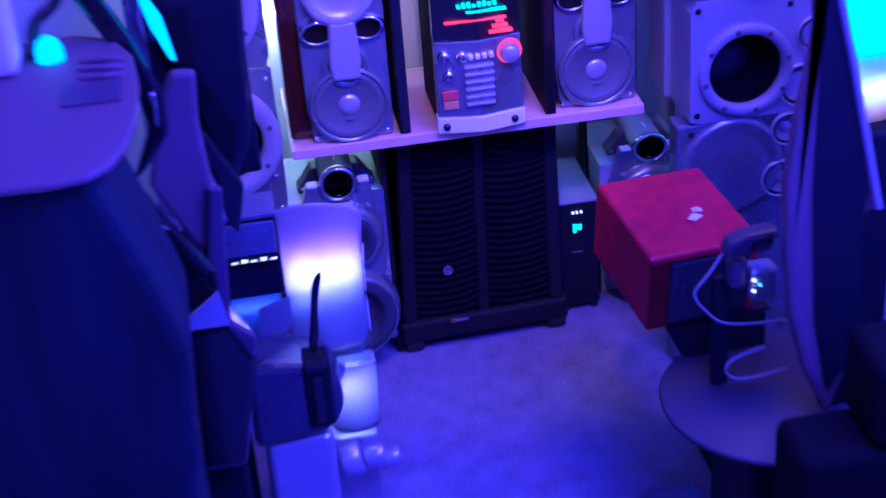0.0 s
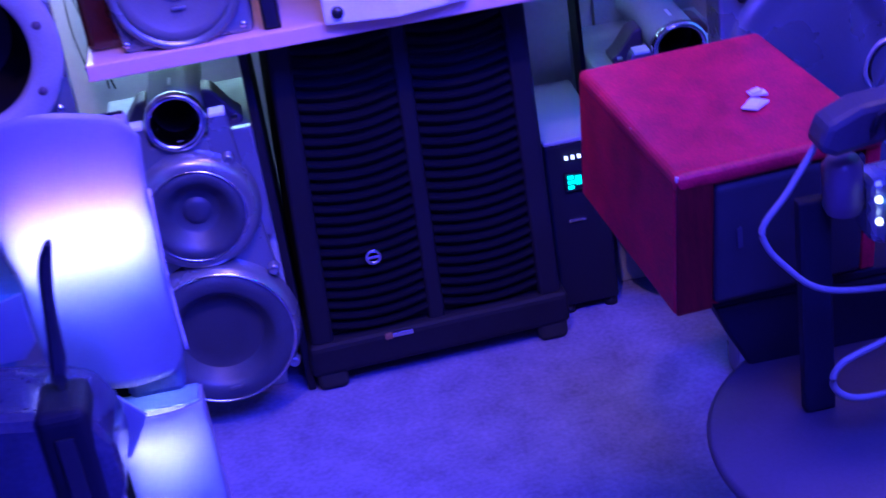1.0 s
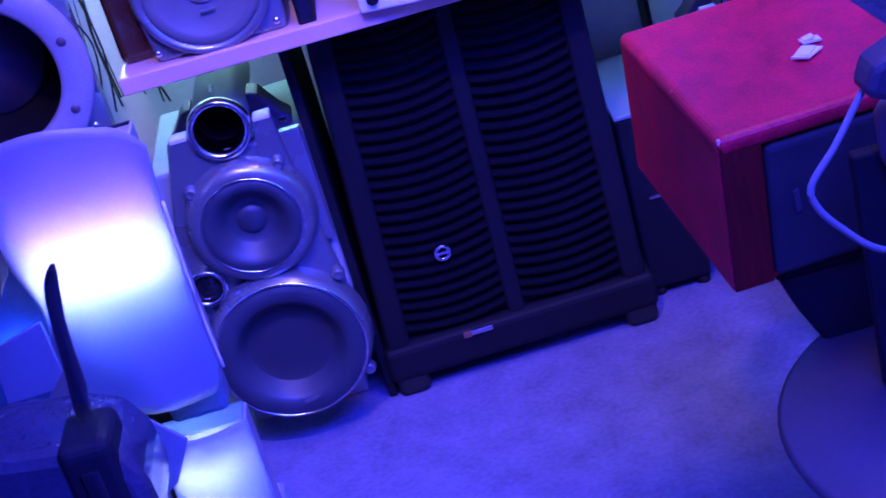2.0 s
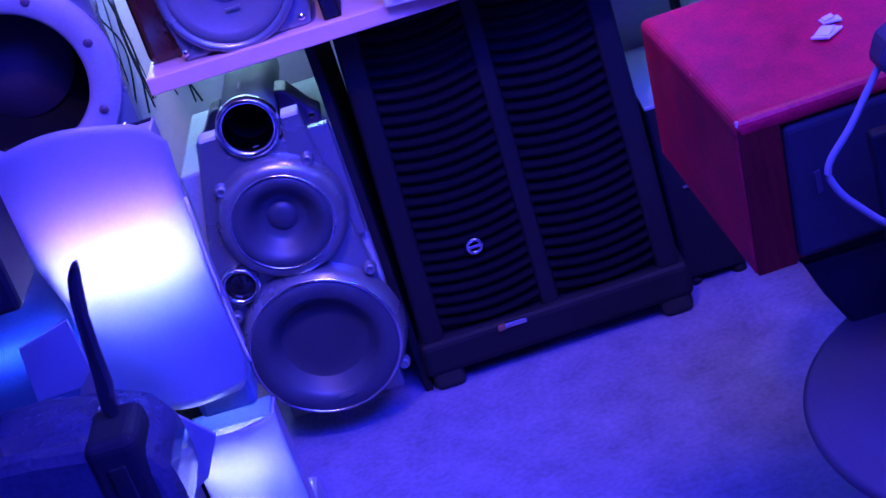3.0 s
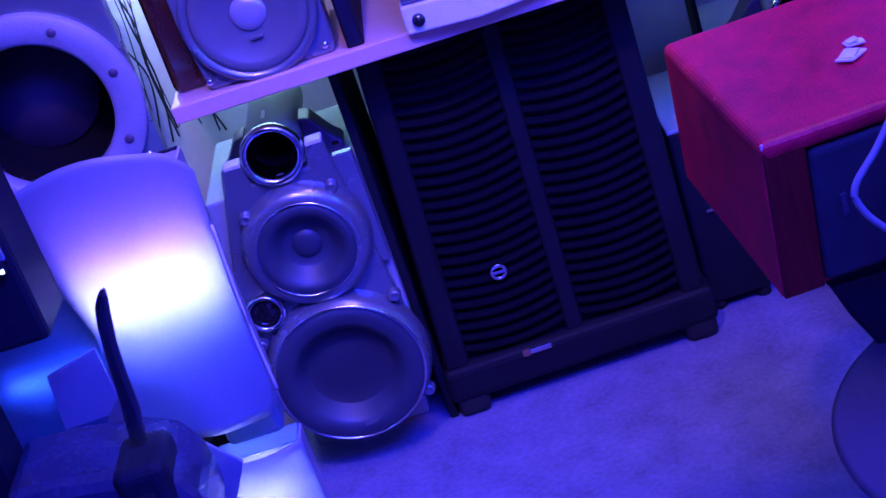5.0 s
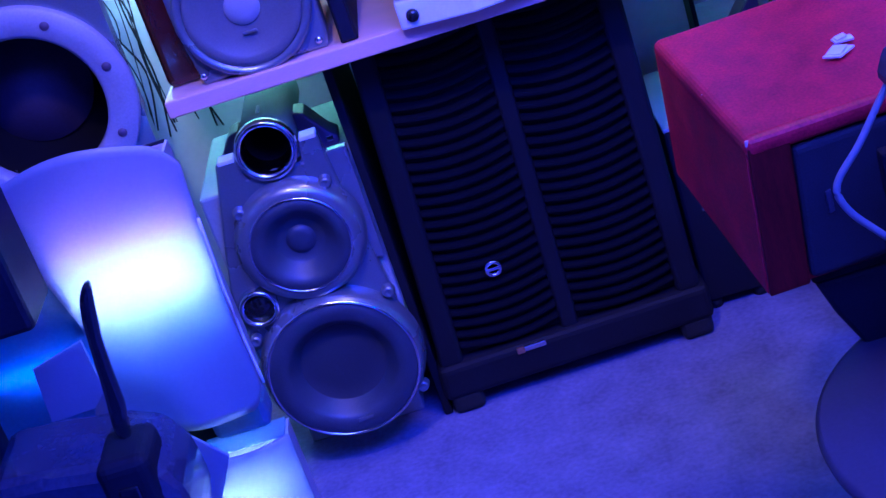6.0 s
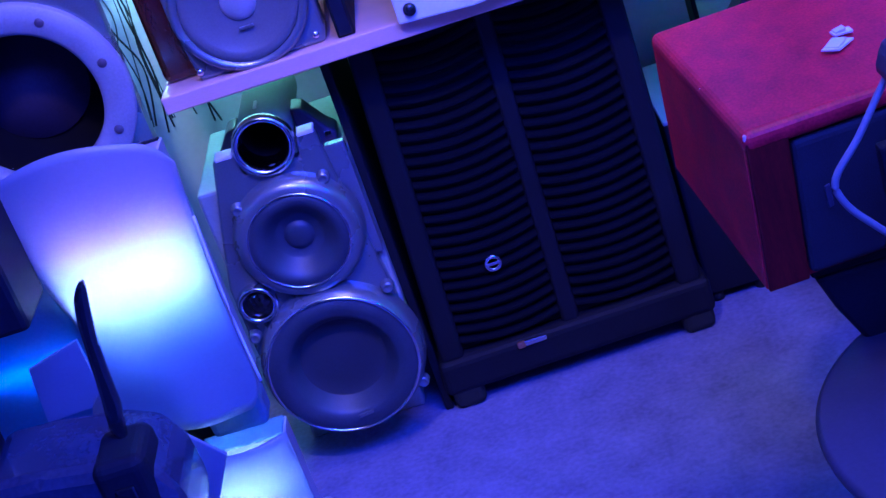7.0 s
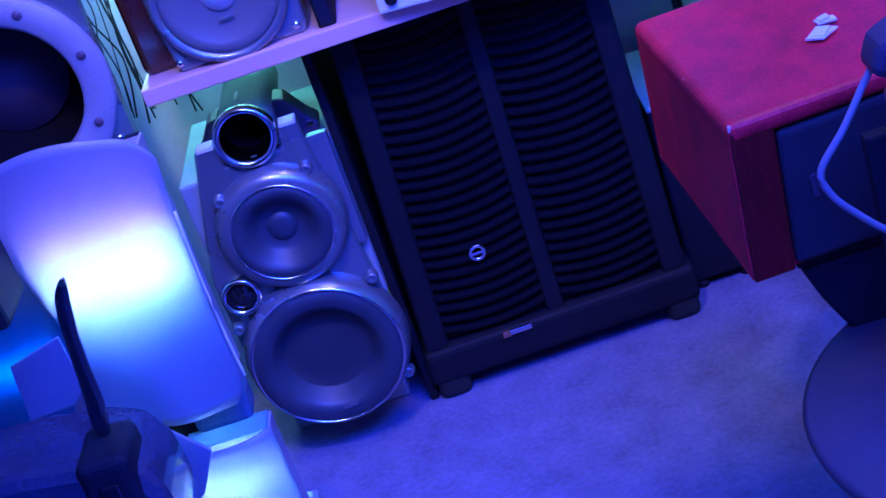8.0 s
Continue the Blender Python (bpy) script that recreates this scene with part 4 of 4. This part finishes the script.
part("trim", tube_bm([(-0.606, -1.265, 1.267), (-0.584, -1.265, 1.232), (-0.562, -1.265, 1.206)], 0.004, taper=0.5), M_CHROME, gt)
part("trim", tube_bm([(-0.485, -1.165, 1.343), (-0.475, -1.165, 1.292), (-0.452, -1.165, 1.217)], 0.004, taper=0.5), M_CHROME, gt)
part("foot_block", box_bm(-0.60, -0.49, -1.15, -1.08, 0.0, 0.60, 0.012), M_BLACK, gt)

# ---- wires behind the shelf ----
random.seed(4)
for k in range(15):
    x, lean = -0.47 + 0.009 * k, random.uniform(-0.05, 0.05)
    pts = [(x + lean * j / 8 + random.uniform(-0.018, 0.018), 0.40 + random.uniform(0, 0.03), 1.75 - j * 0.13 + random.uniform(-0.03, 0.03)) for j in range(10)]
    cable("wire", pts, random.choice((0.0011, 0.0014, 0.002)), M_WIRE, "thin black wire hanging against the wall")
# Housing added for the unseen strip; it gives off no light itself.
sl = thing("light_strip", "unseen slim housing added for the light under the shelf board", "light strip")
part("housing", box_bm(-0.2, 0.64, 0.30, 0.32, 0.754, 0.7615, 0.002), M_WHITE, sl)
# Near-black block stands in for the shadow beside the monitor.
bc = thing("black_chest", "near-black block standing in for the shadow beside the monitor", "chest")
part("body", box_bm(0.64, 1.35, -1.62, -1.44, 0.0, 0.655, 0.03, 4), M_VOID, bc)
part("lid", box_bm(0.79, 1.355, -1.625, -1.435, 0.656, 0.865, 0.03, 4), M_VOID, bc, "raised step of the shadow block")
wc = thing("white_case", "white speckled case standing on the dark cabinet", "case")
part("body", box_bm(-0.90, -0.765, -1.36, -1.26, 1.6005, 1.78, 0.02, 3), M_WHITE, wc)
part("lid", box_bm(-0.90, -0.766, -1.359, -1.261, 1.781, 1.80, 0.008), M_WHITE, wc)
cl = thing("cyan_lamp", "small cyan glowing lamp with a black arm", "lamp")
part("bulb", lathe_bm([(0.026, 0.0), (0.026, 0.02), (0.020, 0.036), (0.010, 0.045), (0, 0.047)], (-0.715, -1.29, 1.6005), Matrix(), 24), M_CYANSTRIP, cl)
part("arm", tube_bm([(-0.745, -1.27, 1.601), (-0.735, -1.26, 1.66), (-0.69, -1.25, 1.70), (-0.64, -1.25, 1.80)], 0.012), M_BLACKG, cl)
bag = thing("black_bag", "black bag with a red tag on the carpet", "bag")
part("body", box_bm(0.36, 0.50, -1.47, -1.36, 0.0, 0.45, 0.03, 4), M_DKCLOTH, bag)
part("tag", box_bm(0.44, 0.455, -1.479, -1.471, 0.37, 0.43, 0.002), material("red_tag", (0.7, 0.05, 0.03), 0.5), bag, "red tag")
ec = thing("light_column", "tall glowing light column with cyan shade behind the monitor", "lamp")
part("shade", curved_bm(1.03, 1.22, -0.70, 0.945, 1.55, 0.02, 0.004), M_GLOWSHADE, ec, "glowing cyan shade")
part("light_bar", box_bm(1.05, 1.20, -0.69, -0.682, 1.02, 1.05, 0.003), M_PALEBAR, ec)
part("amber_bar", box_bm(1.05, 1.20, -0.69, -0.682, 0.965, 0.98, 0.002), M_AMBERBAR, ec, "amber light bar")
part("cyan_bar", box_bm(1.05, 1.20, -0.69, -0.682, 1.13, 1.34, 0.002), M_CYANBAR, ec, "cyan light bar")
part("back_plate", box_bm(1.03, 1.22, -0.66, -0.65, 0.945, 1.55, 0.002), M_BLACK, ec)
part("base", box_bm(1.06, 1.20, -0.78, -0.58, 0.0, 0.944, 0.01), M_BLACK, ec)
